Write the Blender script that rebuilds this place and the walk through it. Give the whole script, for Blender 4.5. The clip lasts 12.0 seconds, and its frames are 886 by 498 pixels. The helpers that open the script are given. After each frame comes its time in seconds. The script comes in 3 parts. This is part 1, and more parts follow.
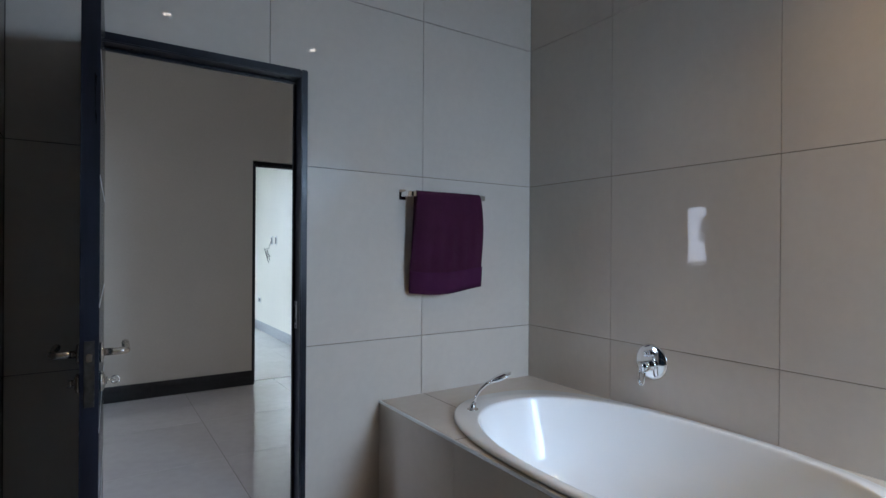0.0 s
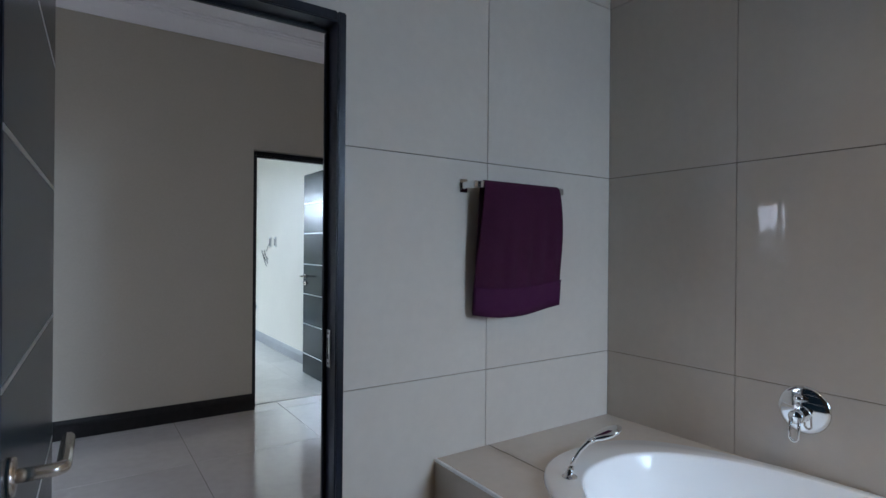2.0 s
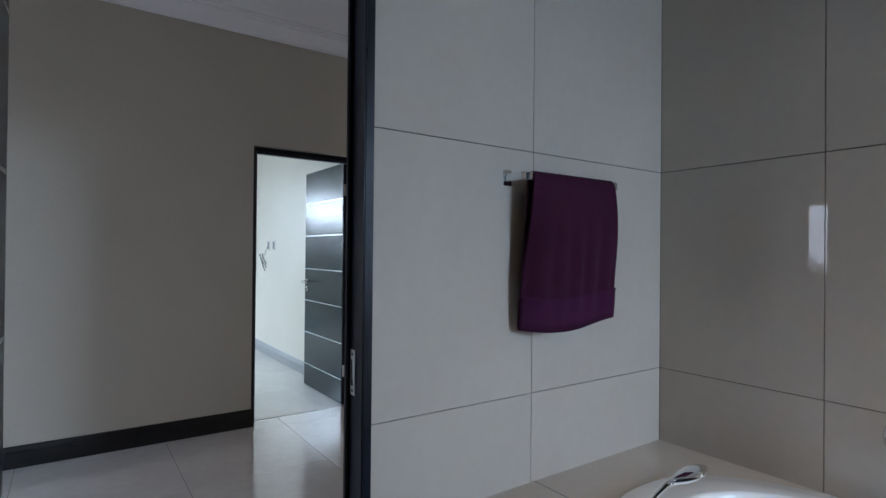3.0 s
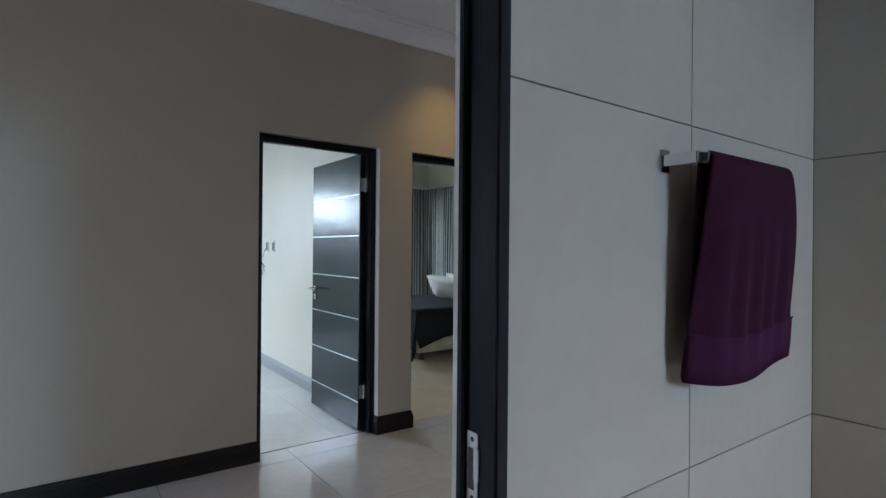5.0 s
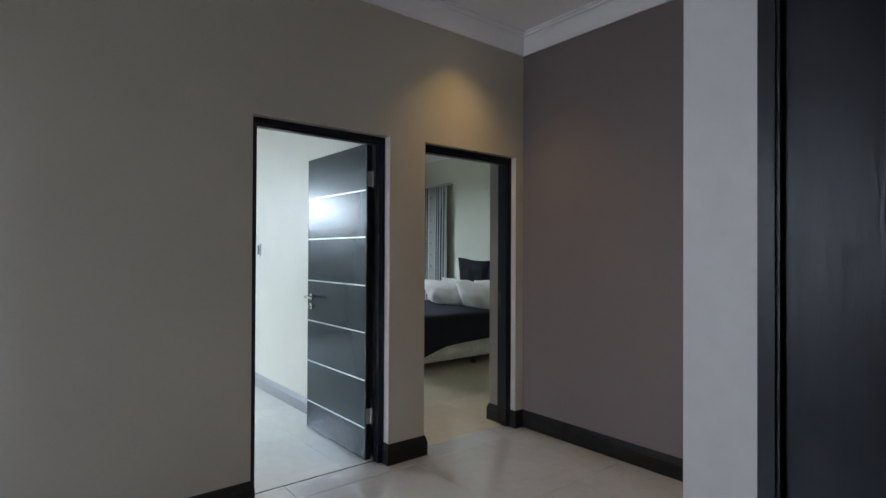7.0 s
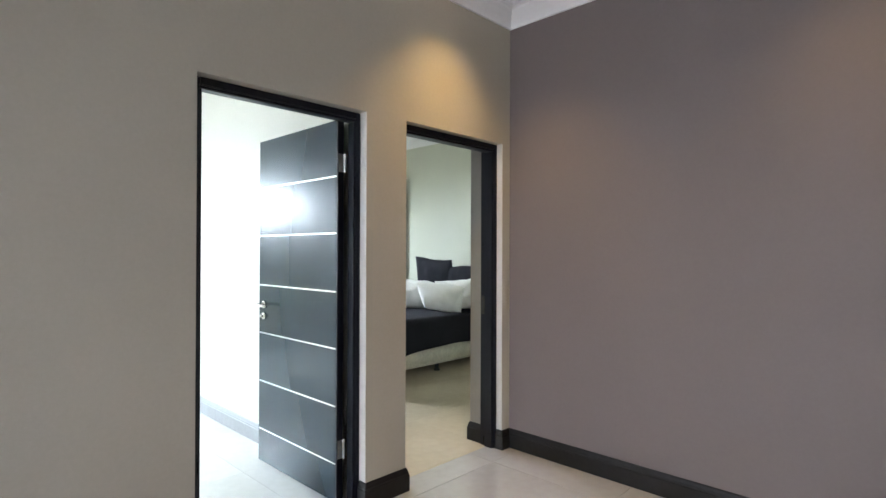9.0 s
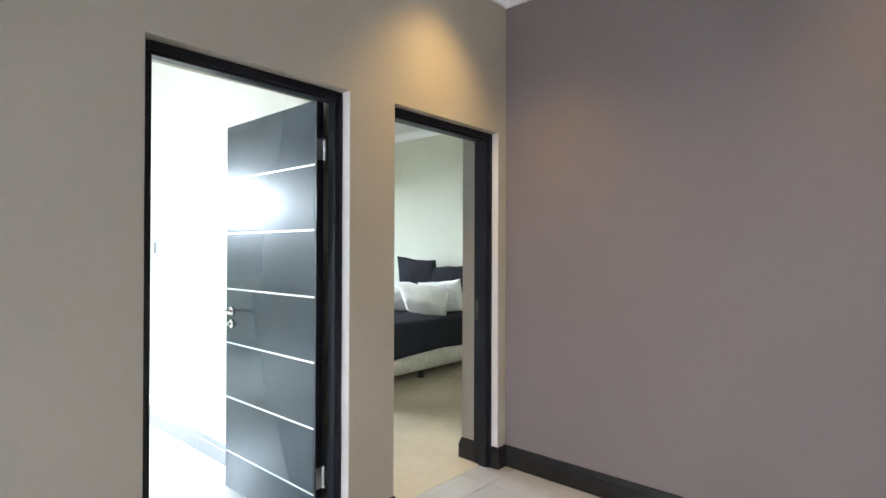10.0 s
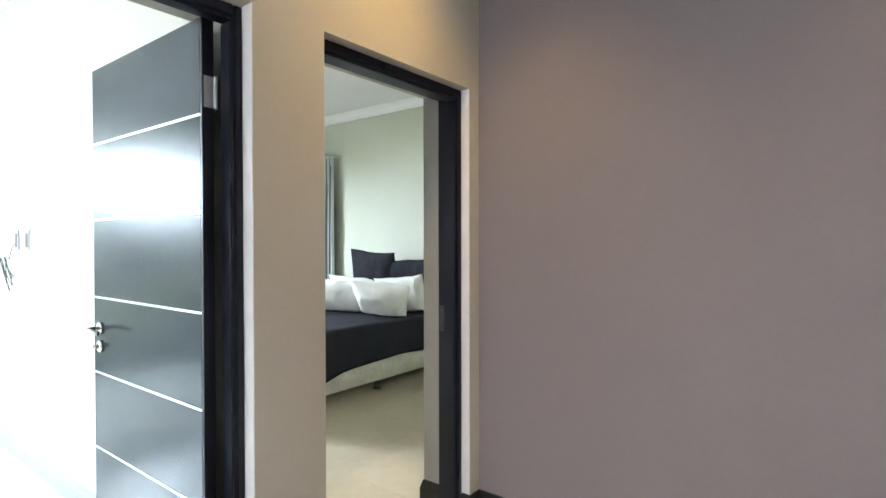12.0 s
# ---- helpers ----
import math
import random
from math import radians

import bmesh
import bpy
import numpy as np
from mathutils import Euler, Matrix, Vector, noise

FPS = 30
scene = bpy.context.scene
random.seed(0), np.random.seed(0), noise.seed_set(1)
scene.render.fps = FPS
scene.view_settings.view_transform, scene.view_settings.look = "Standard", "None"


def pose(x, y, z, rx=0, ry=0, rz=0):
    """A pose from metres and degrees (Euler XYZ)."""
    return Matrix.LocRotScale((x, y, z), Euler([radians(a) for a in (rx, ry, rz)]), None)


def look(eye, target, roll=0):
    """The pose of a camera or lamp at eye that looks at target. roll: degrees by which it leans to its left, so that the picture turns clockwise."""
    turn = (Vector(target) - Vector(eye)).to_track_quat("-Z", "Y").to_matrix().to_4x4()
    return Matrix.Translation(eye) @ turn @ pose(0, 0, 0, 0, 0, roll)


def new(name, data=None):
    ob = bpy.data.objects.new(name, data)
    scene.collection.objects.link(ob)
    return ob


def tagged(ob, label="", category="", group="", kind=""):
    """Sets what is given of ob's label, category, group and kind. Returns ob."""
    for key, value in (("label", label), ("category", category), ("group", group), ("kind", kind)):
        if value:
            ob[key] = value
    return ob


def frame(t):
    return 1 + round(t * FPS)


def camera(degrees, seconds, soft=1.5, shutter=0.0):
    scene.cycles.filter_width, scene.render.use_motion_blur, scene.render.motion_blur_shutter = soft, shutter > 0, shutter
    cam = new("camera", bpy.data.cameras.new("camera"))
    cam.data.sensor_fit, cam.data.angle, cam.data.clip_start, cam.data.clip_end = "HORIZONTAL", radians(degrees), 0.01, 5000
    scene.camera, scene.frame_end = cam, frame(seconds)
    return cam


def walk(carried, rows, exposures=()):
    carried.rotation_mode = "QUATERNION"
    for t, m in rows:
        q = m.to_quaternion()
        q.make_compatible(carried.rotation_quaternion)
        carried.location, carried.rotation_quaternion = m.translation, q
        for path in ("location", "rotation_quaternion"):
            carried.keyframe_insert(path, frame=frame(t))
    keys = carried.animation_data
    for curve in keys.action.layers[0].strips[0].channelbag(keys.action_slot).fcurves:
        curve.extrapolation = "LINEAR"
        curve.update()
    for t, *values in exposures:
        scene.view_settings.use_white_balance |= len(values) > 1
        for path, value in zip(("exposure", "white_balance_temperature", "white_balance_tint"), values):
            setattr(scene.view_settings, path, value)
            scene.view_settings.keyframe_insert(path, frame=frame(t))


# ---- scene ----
cam = camera(79.7, 12.0)
PATH = [
    (0, (0.101, 0.174, 1.279), (1.205, 1.842, 1.276), 0.4),
    (0.5, (0.11, 0.337, 1.289), (1.225, 1.997, 1.284), 0.5),
    (1, (0.135, 0.505, 1.284), (1.249, 2.165, 1.296), 0.4),
    (1.5, (0.166, 0.69, 1.283), (1.286, 2.347, 1.291), 0.4),
    (2, (0.191, 0.898, 1.307), (1.324, 2.546, 1.305), 0.5),
    (2.5, (0.218, 1.072, 1.294), (1.359, 2.715, 1.306), 0.5),
    (4.5, (0.289, 1.722, 1.352), (1.466, 3.339, 1.356), 0.5),
    (5, (0.299, 1.88, 1.344), (1.485, 3.491, 1.349), 0.5),
    (5.5, (0.324, 2.055, 1.35), (1.513, 3.663, 1.354), 0.5),
    (6, (0.335, 2.195, 1.355), (1.54, 3.791, 1.355), 0.6),
    (6.5, (0.351, 2.311, 1.344), (1.579, 3.89, 1.353), 0.4),
    (8.5, (0.412, 2.856, 1.352), (1.794, 4.301, 1.364), 0.3),
    (9, (0.494, 3.026, 1.35), (1.926, 4.421, 1.36), 0.2),
    (9.5, (0.578, 3.183, 1.362), (2.047, 4.54, 1.37), 0.2),
    (10, (0.683, 3.324, 1.348), (2.175, 4.656, 1.358), 0.2),
    (10.5, (0.82, 3.484, 1.361), (2.345, 4.778, 1.362), 0.1),
    (11, (0.952, 3.603, 1.351), (2.511, 4.856, 1.339), -0.1),
    (11.5, (1.117, 3.712, 1.359), (2.693, 4.943, 1.338), -0.1),
    (12, (1.283, 3.806, 1.352), (2.863, 5.031, 1.328), -0.1),
]
EXPOSURES = [(0.0, -0.24, 5750, 17), (2.0, -0.33, 5800, 17), (6.5, -0.36, 5900, 16), (8.5, 0.73, 6250, 16), (12.0, 1.36, 6200, 14)]
walk(cam, [(t, look(eye, target, roll)) for t, eye, target, roll in PATH], EXPOSURES)

# ---- world and light ----
world = bpy.data.worlds.new("sky")
world.use_nodes = True
scene.world = world
wn = world.node_tree.nodes
sky = wn.new("ShaderNodeTexSky")
sky.sky_type, sky.sun_disc = "NISHITA", False
sky.sun_elevation, sky.sun_rotation = radians(50), radians(200)
world.node_tree.links.new(sky.outputs["Color"], wn["Background"].inputs["Color"])
wn["Background"].inputs["Strength"].default_value = 0.10
sun = new("sun", bpy.data.lights.new("sun", "SUN"))
sun.data.energy, sun.data.angle, sun.data.color = 1.0, radians(12), (1.0, 0.96, 0.9)
sun.matrix_world = look((3, -8, 20), (0, 0, 0))


def sky_light(name, x, y, z, way, w, h, watts, tilt=48, colour=(0.80, 0.90, 1.0)):
    """The open sky outside a window: a wide panel that leans down towards the opening; way: its heading in degrees."""
    lamp = new(name, bpy.data.lights.new(name, "AREA"))
    lamp.data.shape, lamp.data.size, lamp.data.size_y = "RECTANGLE", w, h
    lamp.data.energy, lamp.data.color = watts, colour
    a, b = radians(way), radians(tilt)
    lamp.matrix_world = look((x, y, z), (x + math.sin(a) * math.cos(b), y + math.cos(a) * math.cos(b), z - math.sin(b)))
    return lamp


sky_light("sky_light_study", -0.15, 11.2, 2.70, 176, 2.4, 2.2, 1050, 44, (0.77, 0.93, 0.99))
sky_light("sky_light_bedroom", 3.5, 12.6, 3.0, 180, 5.0, 3.0, 800, 36, (0.82, 0.95, 1.0))
sky_light("sky_light_hall", -5.3, 5.2, 2.0, 90, 5.0, 2.6, 500, 37, (0.84, 0.92, 1.0))
sky_light("sky_light_bathroom", 2.2, -3.4, 2.6, 350, 3.0, 2.6, 940, 47, (0.62, 0.84, 1.0))


def spot(name, x, y, z, watts, size=70, blend=0.7):
    lamp = new(name, bpy.data.lights.new(name, "SPOT"))
    lamp.data.energy, lamp.data.color = watts, (1.0, 0.665, 0.235)
    lamp.data.spot_size, lamp.data.spot_blend, lamp.data.shadow_soft_size = radians(size), blend, 0.035
    lamp.matrix_world = look((x, y, z), (x, y, 0))
    return lamp


spot("hall_downlight_beam", 2.775, 4.895, 3.015, 42, 98, 1.0)
spot("hall_downlight_beam", 2.95, 3.30, 3.015, 18, 104, 1.0)
spot("bath_downlight_beam", 0.565, 0.46, 3.015, 22, 120, 1.0)
spot("bath_downlight_beam", 1.73, 0.37, 3.015, 70, 120, 1.0)


# ---- materials ----
def material(name, colour, rough=0.5, metal=0.0, grain=0.0, grain_scale=40.0, stain=0.0, stain_scale=2.0, bump=0.0, bump_scale=150.0, coat=0.0, vary=0.0, stretch=(1, 1, 1), emit=0.0, gloss=0.5):
    m = bpy.data.materials.new(name)
    m.use_nodes = True
    n, l = m.node_tree.nodes, m.node_tree.links
    b = n["Principled BSDF"]
    b.inputs["Base Color"].default_value = (*colour, 1)
    b.inputs["Roughness"].default_value, b.inputs["Metallic"].default_value = rough, metal
    b.inputs["Coat Weight"].default_value, b.inputs["Coat Roughness"].default_value = coat, 0.08
    b.inputs["Specular IOR Level"].default_value = gloss
    if emit:
        b.inputs["Emission Color"].default_value = (1.0, 0.86, 0.66, 1)
        b.inputs["Emission Strength"].default_value = emit
    co = n.new("ShaderNodeTexCoord")
    mp = n.new("ShaderNodeMapping")
    mp.inputs["Scale"].default_value = stretch
    l.new(co.outputs["Object"], mp.inputs["Vector"])
    value = None
    for amount, scale, detail in ((grain, grain_scale, 6), (stain, stain_scale, 4)):
        if not amount:
            continue
        t = n.new("ShaderNodeTexNoise")
        t.inputs["Scale"].default_value, t.inputs["Detail"].default_value = scale, detail
        l.new(mp.outputs["Vector"], t.inputs["Vector"])
        r = n.new("ShaderNodeMapRange")
        r.inputs["From Min"].default_value, r.inputs["From Max"].default_value = 0.3, 0.7
        r.inputs["To Min"].default_value, r.inputs["To Max"].default_value = 1 - amount, 1 + amount
        l.new(t.outputs["Fac"], r.inputs["Value"])
        if value is None:
            value = r.outputs["Result"]
        else:
            x = n.new("ShaderNodeMath")
            x.operation = "MULTIPLY"
            l.new(value, x.inputs[0]), l.new(r.outputs["Result"], x.inputs[1])
            value = x.outputs[0]
        if amount is stain:
            q = n.new("ShaderNodeMapRange")
            q.inputs["To Min"].default_value, q.inputs["To Max"].default_value = max(rough * 0.75, 0.02), min(rough * 1.3, 1)
            l.new(t.outputs["Fac"], q.inputs["Value"])
            l.new(q.outputs["Result"], b.inputs["Roughness"])
    if vary:
        o = n.new("ShaderNodeObjectInfo")
        r = n.new("ShaderNodeMapRange")
        r.inputs["To Min"].default_value, r.inputs["To Max"].default_value = 1 - vary, 1 + vary
        l.new(o.outputs["Random"], r.inputs["Value"])
        if value is None:
            value = r.outputs["Result"]
        else:
            x = n.new("ShaderNodeMath")
            x.operation = "MULTIPLY"
            l.new(value, x.inputs[0]), l.new(r.outputs["Result"], x.inputs[1])
            value = x.outputs[0]
    if value is not None:
        v = n.new("ShaderNodeVectorMath")
        v.operation = "SCALE"
        v.inputs[0].default_value = colour
        l.new(value, v.inputs["Scale"])
        l.new(v.outputs["Vector"], b.inputs["Base Color"])
    if bump:
        t = n.new("ShaderNodeTexNoise")
        t.inputs["Scale"].default_value, t.inputs["Detail"].default_value = bump_scale, 5
        l.new(mp.outputs["Vector"], t.inputs["Vector"])
        u = n.new("ShaderNodeBump")
        u.inputs["Strength"].default_value, u.inputs["Distance"].default_value = 1.0, bump
        l.new(t.outputs["Fac"], u.inputs["Height"])
        l.new(u.outputs["Normal"], b.inputs["Normal"])
    return m


PAINT = material("taupe_paint", (0.448, 0.410, 0.338), 0.48, grain=0.02, grain_scale=60, stain=0.03, stain_scale=1.5, bump=0.0004, bump_scale=220)
ACCENT_PAINT = material("mauve_taupe_paint", (0.184, 0.154, 0.146), 0.60, gloss=0.3, grain=0.02, grain_scale=60, stain=0.03, stain_scale=1.5, bump=0.0004, bump_scale=220)
PALE_PAINT = material("pale_room_paint", (0.61, 0.62, 0.51), 0.5, grain=0.02, grain_scale=60, stain=0.03, stain_scale=1.5, bump=0.0004, bump_scale=220)
STUDY_PAINT = material("warm_white_paint", (0.75, 0.72, 0.65), 0.5, grain=0.02, grain_scale=60, stain=0.03, stain_scale=1.5, bump=0.0004, bump_scale=220)
REVEAL_PAINT = material("pale_reveal_paint", (0.62, 0.59, 0.55), 0.45, grain=0.02, stain=0.04, stain_scale=5, bump=0.0004, bump_scale=200)
# shade of the bedroom's inner reveal put into a darker plaster tone
SHADED_REVEAL = material("shaded_reveal_tone", (0.30, 0.28, 0.255), 0.45, grain=0.02, stain=0.04, stain_scale=5, bump=0.0004, bump_scale=200)
CEILING = material("white_ceiling_paint", (0.84, 0.83, 0.83), 0.7, grain=0.01, stain=0.02, stain_scale=1.2, bump=0.0003)
WALL_TILE = material("beige_porcelain", (0.535, 0.472, 0.405), 0.022, gloss=0.36, grain=0.02, grain_scale=25, stain=0.03, stain_scale=3, vary=0.02)
FLOOR_TILE = material("cream_polished_porcelain", (0.50, 0.485, 0.475), 0.022, gloss=1.0, coat=0.7, grain=0.03, grain_scale=18, stain=0.05, stain_scale=2.2, vary=0.02)
# invented dark tone for the unseen west wall, to cut bounced light
SHADE_WALL_TILE = material("unseen_wall_dark_tile", (0.044, 0.034, 0.027), 0.06, gloss=0.36, grain=0.06, grain_scale=25, stain=0.1, stain_scale=3, vary=0.05)
# paler copy of the floor tile: the window's reflection put into its colour
STUDY_TILE = material("window_glare_porcelain", (0.70, 0.69, 0.66), 0.05, grain=0.03, grain_scale=18, stain=0.05, stain_scale=2.2, vary=0.02)
TAN_FLOOR_TILE = material("tan_polished_porcelain", (0.54, 0.46, 0.34), 0.05, grain=0.03, grain_scale=18, stain=0.05, stain_scale=2.2, vary=0.02)
PALE_GROUT = material("pale_grout", (0.545, 0.50, 0.425), 0.3, grain=0.1)
GROUT = material("grey_grout", (0.13, 0.115, 0.10), 0.9, grain=0.15)
# slight blue put into the black for the daylight reflected on the jambs
BLACK_WOOD = material("black_stained_wood", (0.006, 0.0066, 0.013), 0.30, grain=0.3, grain_scale=14, stain=0.2, stain_scale=5, bump=0.0004, bump_scale=30, stretch=(6, 6, 0.6), gloss=0.30)
# the blue in this base colour carries part of the sky's sheen
LEAF_WOOD = material("dark_door_wood", (0.013, 0.027, 0.042), 0.22, gloss=0.36, vary=0.10)
PLINTH_WOOD = material("dark_plinth_wood", (0.011, 0.010, 0.011), 0.34, gloss=0.35, grain=0.3, grain_scale=20, stain=0.2, stain_scale=4, bump=0.0004, bump_scale=40)
PALE_PLINTH = material("grey_plinth", (0.34, 0.35, 0.37), 0.35, grain=0.05, stain=0.05)
ALU = material("brushed_aluminium", (0.78, 0.79, 0.80), 0.28, 1.0, grain=0.05, grain_scale=90)
STEEL = material("satin_steel", (0.58, 0.53, 0.48), 0.20, 1.0, grain=0.06, grain_scale=120)
BRONZE = material("dark_bronze_plate", (0.075, 0.068, 0.06), 0.3, 1.0, grain=0.15, grain_scale=80, stain=0.2, stain_scale=20)
CHROME = material("polished_chrome", (0.86, 0.87, 0.88), 0.06, 1.0, stain=0.03, stain_scale=12)
ACRYLIC = material("white_bath_acrylic", (0.87, 0.87, 0.87), 0.09, stain=0.015, stain_scale=3, coat=0.4)
TOWEL = material("plum_terry", (0.044, 0.010, 0.026), 0.95, gloss=0.08, grain=0.25, grain_scale=350, stain=0.12, stain_scale=9, bump=0.003, bump_scale=420)
TOWEL_BAND = material("plum_woven_band", (0.052, 0.0115, 0.038), 0.9, gloss=0.08, grain=0.12, grain_scale=400, stain=0.08, stain_scale=9, bump=0.0006, bump_scale=500)
QUILT = material("charcoal_quilt_fabric", (0.022, 0.022, 0.030), 0.85, gloss=0.15, grain=0.2, grain_scale=300, stain=0.15, stain_scale=5, bump=0.0015, bump_scale=260)
WHITE_COTTON = material("white_cotton", (0.86, 0.85, 0.82), 0.85, grain=0.04, grain_scale=200, stain=0.05, stain_scale=7, bump=0.004, bump_scale=22)
BASE_FABRIC = material("quilted_cream_fabric", (0.74, 0.70, 0.60), 0.8, grain=0.08, stain=0.14, stain_scale=6, bump=0.012, bump_scale=9)
# stretched stain and the dark copy below put the folds' light and shade into colour
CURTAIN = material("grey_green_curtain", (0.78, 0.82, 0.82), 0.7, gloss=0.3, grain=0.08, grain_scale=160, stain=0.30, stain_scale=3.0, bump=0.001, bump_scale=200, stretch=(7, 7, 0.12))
CURTAIN_SHADE = material("curtain_fold_shade", (0.10, 0.115, 0.115), 0.8, gloss=0.2, grain=0.10, grain_scale=160, stain=0.2, stain_scale=3.0, bump=0.001, bump_scale=200, stretch=(7, 7, 0.12))
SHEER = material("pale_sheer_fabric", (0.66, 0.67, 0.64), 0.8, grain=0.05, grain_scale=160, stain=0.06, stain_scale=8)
WHITE_PLASTIC = material("white_plastic", (0.74, 0.75, 0.74), 0.35, stain=0.02)
GREY_PLASTIC = material("grey_plastic", (0.10, 0.10, 0.11), 0.4, stain=0.05)
DARK_PLASTIC = material("dark_plastic", (0.03, 0.03, 0.03), 0.5, stain=0.1)
GLOW = material("lamp_glow", (1.0, 0.9, 0.75), 0.5, emit=25.0)
EARTH = material("dry_grass_ground", (0.16, 0.17, 0.08), 0.95, grain=0.4, grain_scale=3, stain=0.3, stain_scale=0.2)
BARK = material("grey_brown_bark", (0.12, 0.09, 0.07), 0.9, grain=0.3, grain_scale=20)
LEAVES = material("grey_green_leaves", (0.07, 0.10, 0.05), 0.6, grain=0.3, grain_scale=3)
GLASS = bpy.data.materials.new("window_glass")
GLASS.use_nodes = True
gb = GLASS.node_tree.nodes["Principled BSDF"]
gb.inputs["Transmission Weight"].default_value, gb.inputs["Roughness"].default_value, gb.inputs["IOR"].default_value = 1.0, 0.0, 1.02


# ---- building helpers ----
def add_box(bm, x0, y0, z0, x1, y1, z1):
    v = [bm.verts.new((x, y, z)) for z in (z0, z1) for y in (y0, y1) for x in (x0, x1)]
    for f in ((0, 2, 3, 1), (4, 5, 7, 6), (0, 1, 5, 4), (2, 6, 7, 3), (0, 4, 6, 2), (1, 3, 7, 5)):
        bm.faces.new([v[i] for i in f])
    return bm


def boxes(*corners, bevel=0.0, segments=2):
    bm = bmesh.new()
    for c in corners:
        add_box(bm, *c)
    if bevel:
        bmesh.ops.bevel(bm, geom=list(bm.edges), offset=bevel, segments=segments, affect="EDGES", clamp_overlap=True)
    return bm


def loft(bm, rings, closed_ring=True, cap_start=False, cap_end=False):
    """Skin a list of rings of equal length."""
    rows = [[bm.verts.new(p) for p in ring] for ring in rings]
    n = len(rows[0])
    for a, b in zip(rows, rows[1:]):
        for i in range(n if closed_ring else n - 1):
            j = (i + 1) % n
            bm.faces.new((a[i], a[j], b[j], b[i]))
    if cap_start:
        bm.faces.new(list(reversed(rows[0])))
    if cap_end:
        bm.faces.new(rows[-1])
    return rows


def tube(points, radii, sides=12, bm=None):
    """A round bar along a line of points."""
    bm = bm or bmesh.new()
    pts = [Vector(p) for p in points]
    if not isinstance(radii, (list, tuple)):
        radii = [radii] * len(pts)
    rings = []
    side = None
    for i, p in enumerate(pts):
        d = (pts[min(i + 1, len(pts) - 1)] - pts[max(i - 1, 0)]).normalized()
        if side is None:
            side = d.orthogonal().normalized()
        side = (side - d * side.dot(d)).normalized()
        other = d.cross(side)
        rings.append([p + radii[i] * (math.cos(2 * math.pi * k / sides) * side + math.sin(2 * math.pi * k / sides) * other) for k in range(sides)])
    loft(bm, rings, True, True, True)
    return bm


def mesh_from(bm, name, mat, smooth=False):
    bmesh.ops.recalc_face_normals(bm, faces=bm.faces)
    me = bpy.data.meshes.new(name)
    bm.to_mesh(me)
    bm.free()
    me.materials.append(mat)
    if smooth:
        me.polygons.foreach_set("use_smooth", [True] * len(me.polygons))
    return me


def part(name, bm, mat, parent=None, label="", smooth=False):
    ob = new(name, mesh_from(bm, name, mat, smooth))
    if parent is not None:
        ob.parent = parent
    if label:
        ob["label"] = label
    return ob


def structure(name, bm, mat, label, category):
    return tagged(part(name, bm, mat), label, category, kind="structure")


def empty(name, label, category, m=None, group="", kind=""):
    ob = new(name)
    if m is not None:
        ob.matrix_world = m
    return tagged(ob, label, category, group, kind)


def wall_x(x0, x1, y0, y1, z1, openings=()):
    """A wall that runs along x, with openings (x0, x1, z0, z1) through it."""
    bm = bmesh.new()
    x = x0
    for a, b, lo, hi in sorted(openings):
        add_box(bm, x, y0, 0, a, y1, z1)
        if lo > 0:
            add_box(bm, a, y0, 0, b, y1, lo)
        add_box(bm, a, y0, hi, b, y1, z1)
        x = b
    add_box(bm, x, y0, 0, x1, y1, z1)
    return bm


def wall_y(x0, x1, y0, y1, z1, openings=()):
    bm = wall_x(y0, y1, -x1, -x0, z1, openings)
    bmesh.ops.transform(bm, matrix=Matrix.Rotation(radians(90), 4, "Z"), verts=bm.verts)
    return bm


# ---- plan, in metres ----
CEIL = 3.03
BATH_N, BATH_E, BATH_W = 2.563, 2.309, -0.155          # tile faces
HALL_S, HALL_N, HALL_E = 2.725, 5.27, 3.46
ROOM_S, ROOM_N = 5.555, 10.10
PART_W, PART_E, BED_E = 2.28, 2.42, 6.0
D1 = (1.347, 2.219, 0, 2.089)
D2 = (2.498, 3.380, 0, 2.089)
DB = (0.070, 0.921, 0, 2.085)
DB_HALL = 0.948                                       # the same opening on the hall side
STUDY_WIN = (-0.45, 0.60, 1.05, 2.30)
BED_WIN = (2.65, 4.35, 0.90, 2.25)
HALL_WIN = (3.35, 5.20, 0.45, 2.0)
BATH_WIN = (1.551, BATH_E, 0.820, 2.470)

structure("wall_hall_north", wall_x(-3.4, HALL_E + 0.16, HALL_N, ROOM_S, CEIL, (D1, D2)), PAINT, "taupe painted plaster wall with two door openings", "wall")
structure("wall_hall_south", wall_x(-3.4, HALL_E + 0.16, BATH_N + 0.012, HALL_S, CEIL, ((DB[0], DB_HALL, 0, DB[3]),)), REVEAL_PAINT, "pale painted wall with a bathroom door opening", "wall")
structure("wall_hall_east", wall_y(HALL_E, HALL_E + 0.16, HALL_S, HALL_N, CEIL), ACCENT_PAINT, "plain mauve taupe painted plaster wall", "wall")
structure("wall_hall_west", wall_y(-3.56, -3.4, HALL_S - 0.16, ROOM_S, CEIL, (HALL_WIN,)), PAINT, "taupe painted wall with a wide window", "wall")
structure("wall_room_north", wall_x(-1.2, BED_E + 0.16, ROOM_N, ROOM_N + 0.16, CEIL, (STUDY_WIN, BED_WIN)), PALE_PAINT, "pale painted outer wall with two windows", "wall")
structure("wall_study_west", wall_y(-1.2, -1.04, ROOM_S, ROOM_N, CEIL), STUDY_PAINT, "plain pale painted wall", "wall")
structure("wall_partition", wall_y(PART_W, PART_E, ROOM_S, ROOM_N, CEIL), STUDY_PAINT, "pale painted partition wall between two rooms", "wall")
